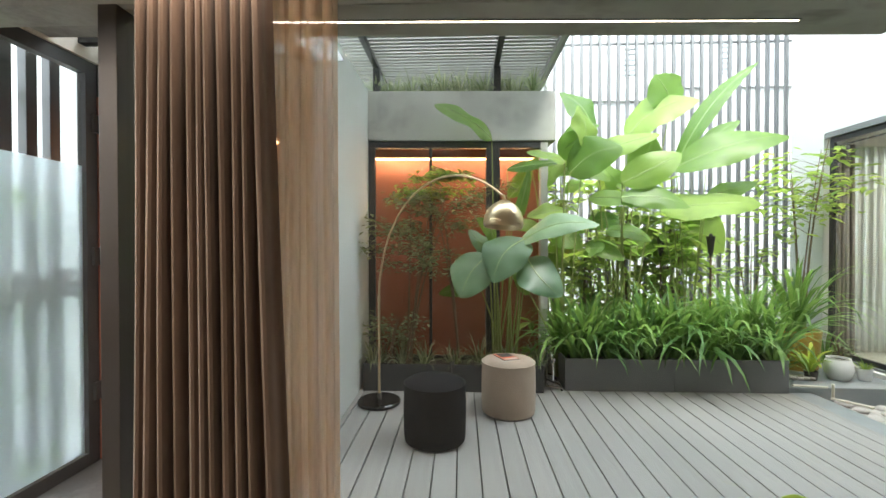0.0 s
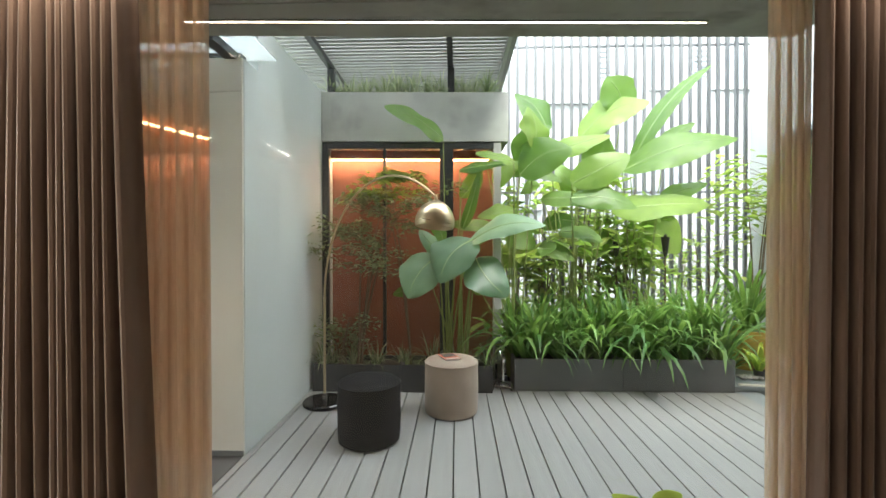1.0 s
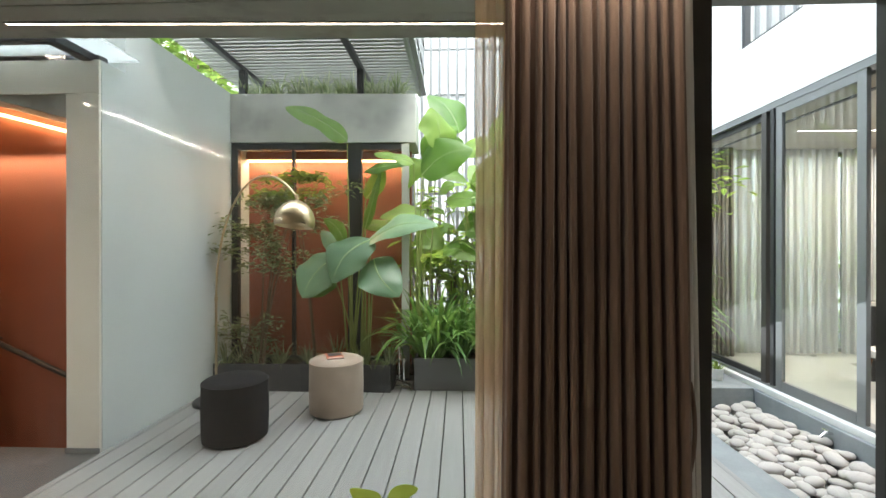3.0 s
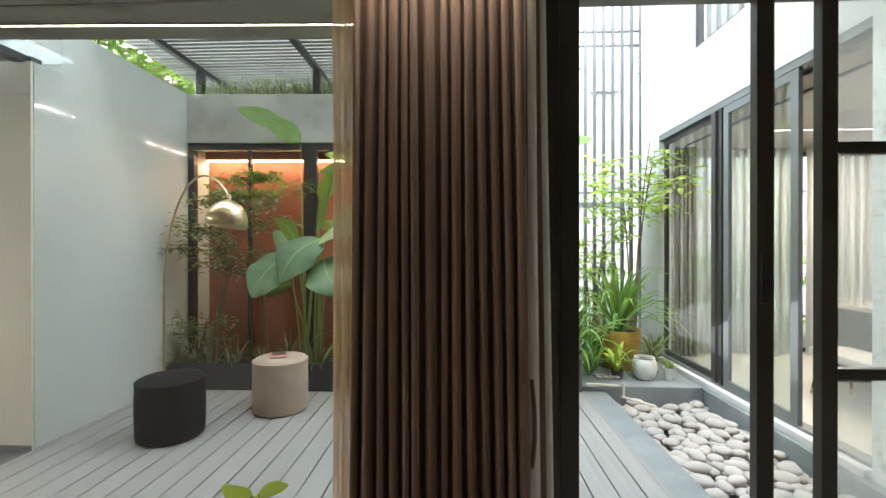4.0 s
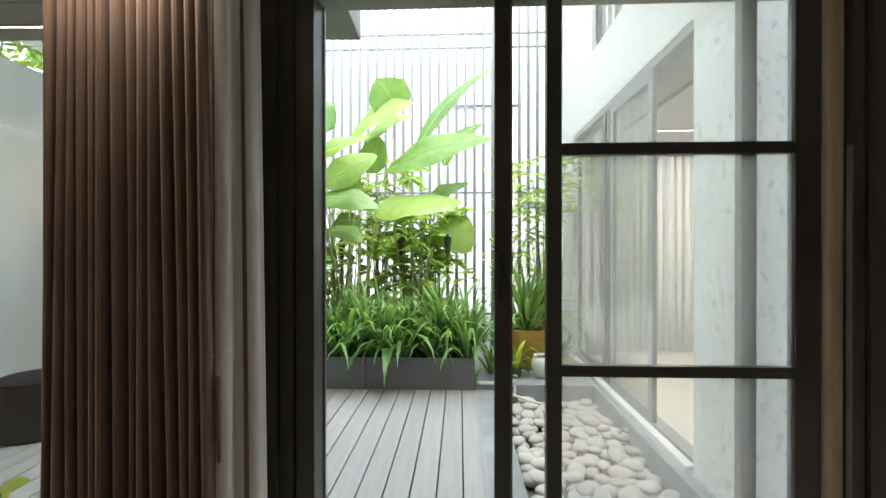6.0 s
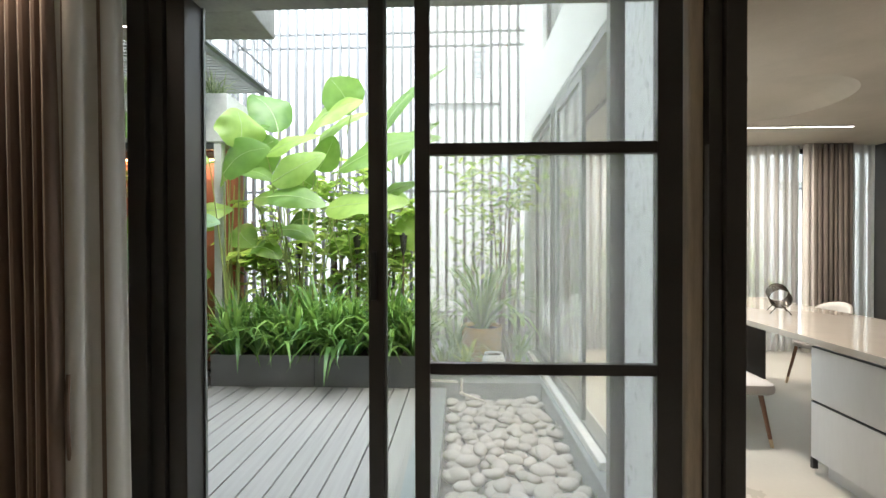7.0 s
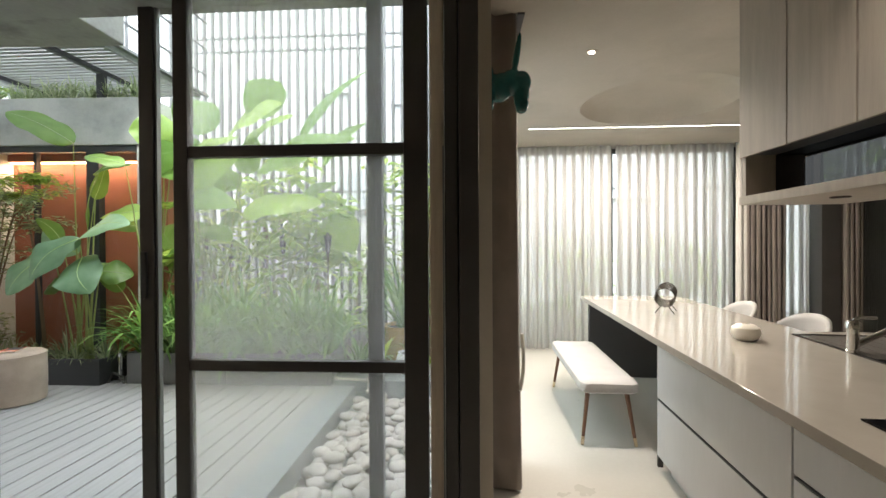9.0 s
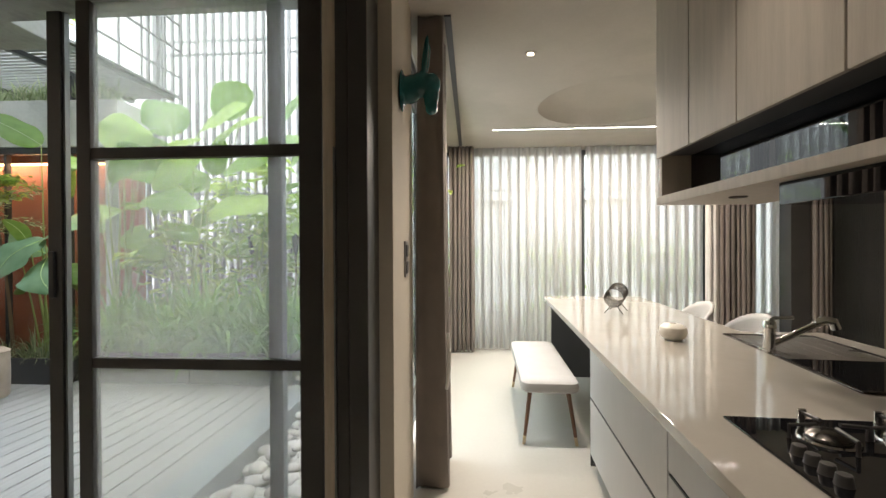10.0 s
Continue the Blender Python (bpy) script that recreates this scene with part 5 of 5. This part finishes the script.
twiggy("slender_shrub", (0.15, 4.62, 0.22), "slender shrub with fine dark leaflets before the red glazing", 1.85, 1.3, 5, 1700, 0.06, M_LEAF_DARK, 51, start=0.5, squash=0.3, loose=0.035)
twiggy("slender_shrub", (-0.05, 4.68, 0.22), "low slender shrub with fine dark leaflets beside the wall", 0.5, 0.6, 4, 500, 0.05, M_LEAF_DARK, 52, squash=0.5)
twiggy("slender_shrub", (0.62, 4.75, 0.22), "thin upright shrub with bright leaflets at its tip", 2.25, 0.75, 2, 600, 0.075, M_LEAF_LIGHT, 53, start=0.92, squash=0.4)
twiggy("bamboo_shrub", (4.75, 5.6, 0.05), "airy bamboo-like shrub with pale green leaves", 2.65, 1.35, 5, 360, 0.13, M_LEAF_SHRUB, 54, start=0.62, squash=0.5, loose=0.07)
twiggy("bamboo_shrub", (4.35, 5.9, 0.04), "airy bamboo-like shrub with pale green leaves", 1.7, 0.7, 4, 110, 0.1, M_LEAF_SHRUB, 55, start=0.5)
for sx, sy, sh, sd in ((2.1, 5.3, 1.8, 56), (2.75, 5.6, 1.8, 57), (3.4, 5.7, 1.6, 58), (1.85, 5.6, 2.2, 61), (2.65, 5.8, 2.7, 65), (3.25, 5.85, 2.5, 66)):
    twiggy("leafy_shrub", (sx, sy, 0.04), "leafy green shrub behind the planters", sh, 0.85, 4, 190 if sh < 2.4 else 240, 0.2, M_LEAF_SHRUB, sd, start=0.15 if sh < 2.4 else 0.55, loose=0.05, group="shrubs behind the planters")
for tx, ty, tz, sd in ((-1.3, 4.7, 3.0, 62), (-1.2, 5.8, 3.0, 63), (-1.6, 6.8, 3.0, 64)):
    twiggy("roof_tree", (tx, ty, tz), "bright green tree on the roof beyond the courtyard wall", 2.0, 1.5, 6, 1100, 0.13, M_LEAF_LIGHT, sd, start=0.2, group="roof trees")
setting("roof_stair", boxed(-2.7, -0.6, 3.43, 8.0, 2.945, 3.0), M_CONC, "concrete roof over the stair with trees", "roof")
for tx, ty, sd in ((1.0, 8.2, 71), (3.0, 8.6, 72), (5.2, 8.4, 73), (7.2, 8.5, 74), (9.2, 8.3, 75), (-2.4, 2.7, 76), (-2.5, 1.7, 77)):
    twiggy("garden_bush", (tx, ty, -0.3), "leafy garden bush outside", 2.0 if ty > 5 else 3.0, 1.3 if ty > 5 else 0.5, 8, 700, 0.13, M_LEAF_LIGHT, sd, start=0.1, group="bushes outside")


# pots on the ledge
def pot(name, at, profile, material, label, soil):
    ob = thing(name, at, label, "plant pot", "pots on the ledge")
    part("pot_body", lathe(profile, 32), material, ob, smooth=True)
    r, z = soil
    part("soil", lathe([(0, z), (r, z), (r, z - 0.02)], 24), M_SOIL, ob)
    return ob


pot("plant_pot", (4.605, 4.91, 0.05), [(0, 0), (0.075, 0), (0.105, 0.04), (0.125, 0.11), (0.118, 0.18), (0.098, 0.215), (0.103, 0.228), (0.09, 0.228), (0.085, 0.2)], M_POT_W, "round white glazed pot on the stone ledge", (0.086, 0.205))
p = pot("plant_pot", (4.86, 4.9, 0.05), [(0, 0), (0.05, 0), (0.062, 0.1), (0.066, 0.12), (0.058, 0.12), (0.055, 0.1)], M_POT_W, "small white pot with a spiky succulent", (0.056, 0.105))
lf = part("leaves", bmesh.new(), M_LEAF_LIGHT, p)
lf.data = strap_clump("leaves", 26, 0.11, 0.012, 0.4, 81, M_LEAF_LIGHT, lean=0.8)
lf.location = (0, 0, 0.1)
p = pot("plant_pot", (4.32, 4.9, 0.05), [(0, 0), (0.05, 0), (0.06, 0.08), (0.063, 0.09), (0.055, 0.09)], M_POT_D, "small dark pot with a yellow-green plant", (0.054, 0.08))
lf = part("leaves", bmesh.new(), M_LEAF_LIME, p)
lf.data = strap_clump("leaves", 16, 0.32, 0.05, 1.1, 82, M_LEAF_LIME, lean=0.8)
lf.location = (0, 0, 0.08)
p = pot("plant_pot", (4.5, 5.36, 0.05), [(0, 0), (0.2, 0), (0.215, 0.02), (0.24, 0.4), (0.245, 0.44), (0.228, 0.44), (0.22, 0.4)], M_POT_Y, "large mustard pot with arching strap leaves", (0.221, 0.4))
lf = part("leaves", bmesh.new(), M_LEAF_STRAP, p)
lf.data = SPIKY
lf.location, lf.scale = (0, 0, 0.38), (1.25, 1.25, 1.3)
for k, (x, y, s) in enumerate(((4.05, 5.0, 0.6), (4.2, 5.3, 0.75), (4.95, 5.5, 0.6))):
    clump("strap_plant", (x, y, 0.05), STRAPS[k], s, 80 * k, "green strap-leaved plant on the stone ledge", "strap plants on the ledge")
twiggy("flowering_sprig", (4.8, 5.1, 0.05), "thin sprig with tiny pale flowers beside the pots", 0.45, 0.3, 4, 120, 0.03, M_LEAF_VARIEG, 83, start=0.4)
for k in range(7):
    ob = thing("ledge_stone", (4.12 + 0.06 * (k % 4), 4.86 + 0.07 * (k // 4), 0.0712), "small grey pebble on the ledge", "pebble", "pebbles on the ledge")
    st = new("stone", PEB[k % 6])
    st.parent = ob
    st.scale = (0.034, 0.03, 0.02)

# young plant in the living room window
p = thing("potted_plant", (1.87, 1.97, 0), "small potted plant with lime green young leaves", "plant")
part("pot", lathe([(0, 0), (0.05, 0), (0.06, 0.11), (0.064, 0.12), (0.056, 0.12), (0, 0.11)], 24), M_POT_D, p, smooth=True)
for k, (a, h, ln) in enumerate(((165, 0.44, 0.13), (15, 0.45, 0.12), (80, 0.4, 0.1), (260, 0.36, 0.1))):
    d = Vector((math.cos(radians(a)), 0.35 * math.sin(radians(a)), 0.2))
    b = Vector((0.015 * math.cos(radians(a)), 0, h + 0.01))
    lf = part("leaf", big_leaf(bmesh.new(), b, b + d * ln, 0.06, (0, -0.6, 0.8), 0.1), M_LEAF_LIME, p, smooth=True)
    part("stalk", tube([(0, 0, 0.1), (0.01 * math.cos(radians(a)), 0, 0.25), b], 0.004, 6), M_CANE, p, smooth=True)


# ---- kitchen ----
isl = thing("kitchen_island", (6.29, 0.3, 0), "pale grey kitchen island with wide drawers", "kitchen island", turn=-3.05)
part("carcass", boxed(0.022, 1.28, 0, 2.8, 0.1, 0.81), M_CAB, isl)
part("plinth", boxed(0.06, 1.2, 0.02, 2.74, 0, 0.1), M_CAB, isl, "pale recessed plinth")
part("corner_post", boxed(0.0, 0.03, 2.78, 2.8, 0.03, 0.1), M_DARKPANEL, isl)
for y0, y1, faces in ((1.592, 2.8, ((0.1, 0.445), (0.463, 0.785))), (0.0, 1.588, ((0.1, 0.355), (0.373, 0.61), (0.628, 0.785)))):
    for z0, z1 in faces:
        d = part("drawer", boxed(0, 0.02, y0 + 0.003, y1 - 0.003, z0, z1, bevel=0.002), M_CAB, isl)
        part("grip_edge", boxed(0.002, 0.018, y0 + 0.003, y1 - 0.003, z1 + 0.001, z1 + 0.008), M_DARKAL, d, "dark grip channel")
part("end_panel", boxed(0.02, 0.95, 4.75, 4.8, 0.0, 0.81), M_DARKPANEL, isl, "charcoal support panel under the table end")
top = thing("worktop", (6.235, 0.28, 0.81), "polished beige-grey stone worktop running out as a table", "worktop", turn=-3.05)
slab = boxed(0, 1.02, 0, 4.87, 0.008, 0.05, bevel=0.003)
box(slab, 1.0201, 1.5, 0, 2.98, 0.008, 0.05, bevel=0.003)
part("slab", slab, M_COUNTER, top)
part("shadow_gap", boxed(0.03, 1.3, 0.02, 2.82, 0.0, 0.008), M_DARKPANEL, top)
ZT = 0.86

# hob
hob = thing("gas_hob", (6.457, 1.09, ZT), "black glass gas hob with cast iron burners", "hob", turn=-3.05)
part("glass_plate", boxed(0, 0.52, 0, 0.68, 0.0005, 0.008, bevel=0.003), M_BLACKGLASS, hob)
for bx, by, r in ((0.2, 0.17, 0.045), (0.2, 0.53, 0.042), (0.41, 0.17, 0.042), (0.41, 0.53, 0.045)):
    b = part("burner", lathe([(0, 0.008), (r + 0.012, 0.008), (r + 0.01, 0.02), (r, 0.028), (r * 0.7, 0.034), (0, 0.036)], 24, at=(bx, by, 0)), M_DKMETAL, hob, smooth=True)
    part("ring", lathe([(r + 0.014, 0.0085), (r + 0.03, 0.0085), (r + 0.028, 0.014), (r + 0.014, 0.013)], 24, at=(bx, by, 0)), M_CHROME, b, smooth=True)
    gr = bmesh.new()
    for a in range(4):
        c, s = math.cos(math.pi / 2 * a), math.sin(math.pi / 2 * a)
        tube([(bx + c * 0.1, by + s * 0.1, 0.008), (bx + c * 0.1, by + s * 0.1, 0.045), (bx + c * 0.03, by + s * 0.03, 0.05)], 0.006, 6, gr)
    part("pan_support", gr, M_BLACK, hob)
for q in range(4):
    part("knob", lathe([(0, 0.008), (0.02, 0.008), (0.019, 0.012), (0.016, 0.03), (0.015, 0.033), (0.0, 0.034)], 16, at=(0.06, 0.285 + 0.048 * q, 0)), M_BLACK, hob, smooth=True)
for bx in (0.2, 0.41):
    part("support_tab", boxed(bx - 0.012, bx + 0.012, 0.63, 0.636, 0.008, 0.055, bevel=0.002), M_CHROME, hob)

# sink and tap
sink = thing("sink", (7.13, 2.02, ZT), "black composite sink with a grey drainer in the worktop", "sink", turn=-6)
rim = boxed(0, 0.5, 0, 0.02, 0.0005, 0.008, bevel=0.002)
box(rim, 0, 0.5, 1.06, 1.08, 0.0005, 0.008, bevel=0.002)
box(rim, 0, 0.02, 0.021, 1.059, 0.0005, 0.008, bevel=0.002)
box(rim, 0.48, 0.5, 0.021, 1.059, 0.0005, 0.008, bevel=0.002)
part("rim", rim, M_DKMETAL, sink)
part("bowl_floor", boxed(0.02, 0.48, 0.02, 0.5, 0.0004, 0.0024), M_BLACKGLASS, sink)
dr = part("drainer", boxed(0.02, 0.48, 0.5, 1.06, 0.0004, 0.004), M_STEEL, sink, "grey satin drainer")
for q in range(5):
    part("groove", boxed(0.07 + 0.08 * q, 0.08 + 0.08 * q, 0.56, 1.0, 0.0042, 0.0062, bevel=0.0008), M_STEEL, dr)
tap = thing("kitchen_tap", (7.215, 2.64, ZT + 0.0045), "chrome pull-out kitchen mixer tap", "tap")
part("body", lathe([(0, 0.0005), (0.03, 0.0005), (0.03, 0.012), (0.026, 0.015), (0.026, 0.12), (0.031, 0.124), (0.031, 0.152), (0.022, 0.163), (0, 0.166)], 24), M_CHROME, tap, smooth=True)
part("lever", tube([(0, 0, 0.16), (0.03, 0.01, 0.172), (0.13, 0.02, 0.172)], 0.009, 8), M_CHROME, tap, smooth=True)
part("spout", tube([(0.0, 0.0, 0.035), (0.1, -0.01, 0.085), (0.2, -0.02, 0.14), (0.235, -0.025, 0.158)], 0.016, 10), M_CHROME, tap, smooth=True)
part("spray_head", tube([(0.21, -0.022, 0.148), (0.245, -0.026, 0.168), (0.285, -0.03, 0.162), (0.3, -0.03, 0.125)], 0.022, 12), M_CHROME, tap, smooth=True)

bowl = thing("bowl", (6.87, 2.93, ZT), "squat ivory ceramic vase on the worktop", "vase")
part("vessel", lathe([(0, 0), (0.038, 0), (0.064, 0.016), (0.076, 0.044), (0.07, 0.075), (0.048, 0.092), (0.022, 0.097), (0.02, 0.085), (0, 0.083)], 32), M_BOWL, bowl, smooth=True)
coil = thing("wire_ornament", (6.9, 4.0, ZT), "dark metal coil ornament on small wire legs", "ornament", turn=61)
for k in range(10):
    ring = [Vector((-0.1 + 0.022 * k, 0.075 * math.cos(a), 0.125 + 0.075 * math.sin(a) + 0.004 * k)) for a in (2 * math.pi * q / 24 for q in range(25))]
    part("ring", tube(ring, 0.0028, 6, cap=False), M_DKMETAL, coil, smooth=True)
for sx in (-0.09, 0.09):
    for sy in (-1, 1):
        part("leg", tube([(sx, 0.025 * sy, 0.06), (sx * 1.2, 0.07 * sy, 0.0)], 0.004, 6), M_DKMETAL, coil)

# bench and chairs
def legs(parent, spots, height, splay, r0, r1):
    for x, y in spots:
        lg = part("leg", tube([(x, y, height), (x + splay * (1 if x > 0 else -1), y + splay * (1 if y > 0 else -1), 0)], r0, 10, taper=r1), M_WALNUT, parent, smooth=True)
        a, b = Vector((x, y, height)), Vector((x + splay * (1 if x > 0 else -1), y + splay * (1 if y > 0 else -1), 0))
        part("ferrule", tube([b + (a - b) * 0.16, b], r1 + 0.002, 10, taper=r1 + 0.001), M_BRASS, lg, "pale metal ferrule", smooth=True)


def cushion(w, d, z0, z1, soft):
    """A padded slab with rounded corners and a slightly domed top."""
    bm = bmesh.new()
    loops = []
    for inset, z in ((soft * 0.9, z0), (0.004, z0 + soft * 0.5), (0.0, (z0 + z1) / 2), (0.006, z1 - soft * 0.45), (soft * 0.7, z1 - 0.004), (soft * 2.2, z1 + 0.003)):
        loop = []
        r = 0.07
        for cx, cy, a0 in ((w - r, d - r, 0), (r - w, d - r, 90), (r - w, r - d, 180), (w - r, r - d, 270)):
            for q in range(7):
                a = radians(a0 + 15 * q)
                loop.append(bm.verts.new((cx + (r - inset) * math.cos(a), cy + (r - inset) * math.sin(a), z)))
        loops.append(loop)
    for a, b in zip(loops, loops[1:]):
        for k in range(28):
            bm.faces.new((a[k], a[(k + 1) % 28], b[(k + 1) % 28], b[k]))
    bm.faces.new(loops[0][::-1])
    bm.faces.new(loops[-1])
    return bm


bench = thing("bench", (6.27, 4.04, 0), "pale upholstered bench with tapered walnut legs", "bench", turn=-2)
part("seat", cushion(0.205, 0.67, 0.375, 0.46, 0.03), M_FABRIC, bench, smooth=True)
part("seat_frame", boxed(-0.15, 0.15, -0.57, 0.57, 0.355, 0.374), M_DARKPANEL, bench)
part("stretcher", tube([(0, -0.5, 0.35), (0, 0.5, 0.35)], 0.008, 8), M_DKMETAL, bench)
legs(bench, ((-0.135, -0.57), (0.135, -0.57), (-0.135, 0.57), (0.135, 0.57)), 0.365, 0.05, 0.017, 0.011)


def chair(at, turn):
    ob = thing("dining_chair", at, "pale upholstered shell chair with walnut legs", "chair", "chairs at the island", turn)
    bm = bmesh.new()
    rows = []
    for k in range(9):
        h = k / 8
        row = []
        for j in range(17):
            a = radians(-105 + 210 * j / 16)
            top = 0.44 + (0.42 * (math.cos(a * 0.8) ** 0.6 if abs(a * 0.8) < 1.57 else 0)) * h
            rr = 0.2 + 0.035 * h
            row.append(bm.verts.new((rr * math.cos(a), rr * 1.1 * math.sin(a), top)))
        rows.append(row)
    for a, b in zip(rows, rows[1:]):
        for j in range(16):
            bm.faces.new((a[j], a[j + 1], b[j + 1], b[j]))
    bk = part("backrest", bm, M_FABRIC, ob, smooth=True)
    so = bk.modifiers.new("thickness", "SOLIDIFY")
    so.thickness = 0.03
    part("seat", lathe([(0, 0.41), (0.19, 0.41), (0.21, 0.43), (0.205, 0.455), (0.17, 0.47), (0, 0.475)], 28), M_FABRIC, ob, smooth=True)
    legs(ob, ((-0.12, -0.12), (0.12, -0.12), (-0.12, 0.12), (0.12, 0.12)), 0.415, 0.06, 0.016, 0.01)
    return ob


ch = chair((7.8, 4.7, 0), 0)
copy_thing(ch, pose(7.82, 3.9, 0, 0, 0, 8))

# upper cabinets with niche and hood
up = thing("wall_cabinet", (6.655, 0.0, 1.62), "pale wood-grain upper cabinets with a dark glass niche", "cabinet")
part("carcass", boxed(0.02, 0.5, 0, 2.638, 0.26, 1.118), M_CABWOOD, up)
for y0, y1 in ((2.312, 2.638), (1.972, 2.308), (1.518, 1.968), (0.9, 1.514), (0.3, 0.896)):
    part("door", boxed(0, 0.019, y0 + 0.002, y1 - 0.002, 0.24, 1.115, bevel=0.002), M_CABWOOD, up)
part("shelf", boxed(0.0, 0.5, 0, 2.638, 0, 0.042, bevel=0.002), M_CABWOOD, up)
part("niche_end", boxed(0.015, 0.5, 2.61, 2.638, 0.043, 0.259), M_CABWOOD, up)
part("niche_back", boxed(0.16, 0.175, 0, 2.608, 0.043, 0.259), M_BLACKGLASS, up, "black glass back of the niche")
part("niche_lid", boxed(0.02, 0.159, 0, 2.605, 0.25, 0.259), M_DARKPANEL, up)
hood = thing("extractor_hood", (6.72, 0.9, 1.62), "slim black glass extractor under the upper cabinets", "extractor hood")
part("body", boxed(0, 0.3, 0, 0.95, -0.075, -0.001, bevel=0.003), M_BLACKGLASS, hood)
for q in range(2):
    part("lens", lathe([(0, -0.0755), (0.03, -0.0755), (0.03, -0.08), (0, -0.08)], 16, at=(0.15, 0.25 + 0.45 * q, 0)), M_DKMETAL, hood)
sp = thing("under_cabinet_light", (6.83, 2.25, 1.62), "small round light under the upper cabinet", "downlight")
part("trim", lathe([(0, -0.001), (0.035, -0.001), (0.035, -0.006), (0, -0.006)], 20), M_DKMETAL, sp)

# switch and wall head
sw = thing("light_switch", (5.361, 2.5, 1.35), "satin steel double switch plate on the plaster wall", "light switch")
part("plate", boxed(0, 0.008, -0.045, 0.045, -0.09, 0.09, bevel=0.003), M_SWITCH, sw)
for q in (-0.042, 0.042):
    part("rocker", boxed(0.0082, 0.0125, -0.03, 0.03, q - 0.03, q + 0.03, bevel=0.002), M_DARKPANEL, sw)


def animal_head():
    """A long-eared head on a flared neck, looking out from the wall along x."""
    bm = bmesh.new()

    def ball(cx, cy, cz, rx, ry, rz, turn=(0, 0, 0)):
        m = pose(cx, cy, cz, *turn) @ Matrix.Diagonal((rx, ry, rz, 1))
        bmesh.ops.create_icosphere(bm, subdivisions=3, radius=1, matrix=m)
    ball(0.012, 0, -0.01, 0.014, 0.065, 0.1)
    ball(0.05, 0, -0.005, 0.06, 0.055, 0.07, (0, 20, 0))
    ball(0.1, 0, 0.015, 0.06, 0.055, 0.06)
    ball(0.15, 0, 0.015, 0.045, 0.048, 0.055)
    ball(0.15, 0, -0.045, 0.036, 0.04, 0.065, (0, 8, 0))
    ball(0.15, 0, -0.1, 0.03, 0.034, 0.028)
    for s in (-1, 1):
        ball(0.125, 0.034 * s, 0.13, 0.015, 0.02, 0.1, (-9 * s, 8, 0))
        ball(0.14, 0.042 * s, 0.02, 0.02, 0.014, 0.016)
        ball(0.165, 0.022 * s, -0.085, 0.016, 0.014, 0.018)
    return bm


hd = tagged(new("wall_ornament", mesh_of("wall_ornament", animal_head(), M_TEAL, smooth=True)), "teal glazed ceramic animal head mounted on the wall", "wall ornament")
hd.location = (5.36, 2.36, 2.16)
fuse = hd.modifiers.new("fuse", "REMESH")
fuse.mode, fuse.voxel_size, fuse.use_smooth_shade = "VOXEL", 0.006, True

# far right of the dining room
setting("column_dark", boxed(9.73, 9.96, 6.02, 6.29, 0, 2.738), M_BLACK, "black column beside the dining window", "column")
rib = thing("ribbed_panel", (10.29, 6.1, 0), "dark ribbed wall panel", "wall panel")
rib["kind"] = "structure"
part("panel", boxed(0, 0.62, 0.03, 0.07, 0.0, 2.735), M_RIB, rib)
RIB = mesh_of("rib", boxed(-0.007, 0.007, -0.012, 0.03, 0.0, 2.7, bevel=0.003), M_RIB)
for q in range(24):
    ob = new("rib", RIB)
    ob.parent = rib
    ob.location = (0.02 + 0.0253 * q, 0, 0)
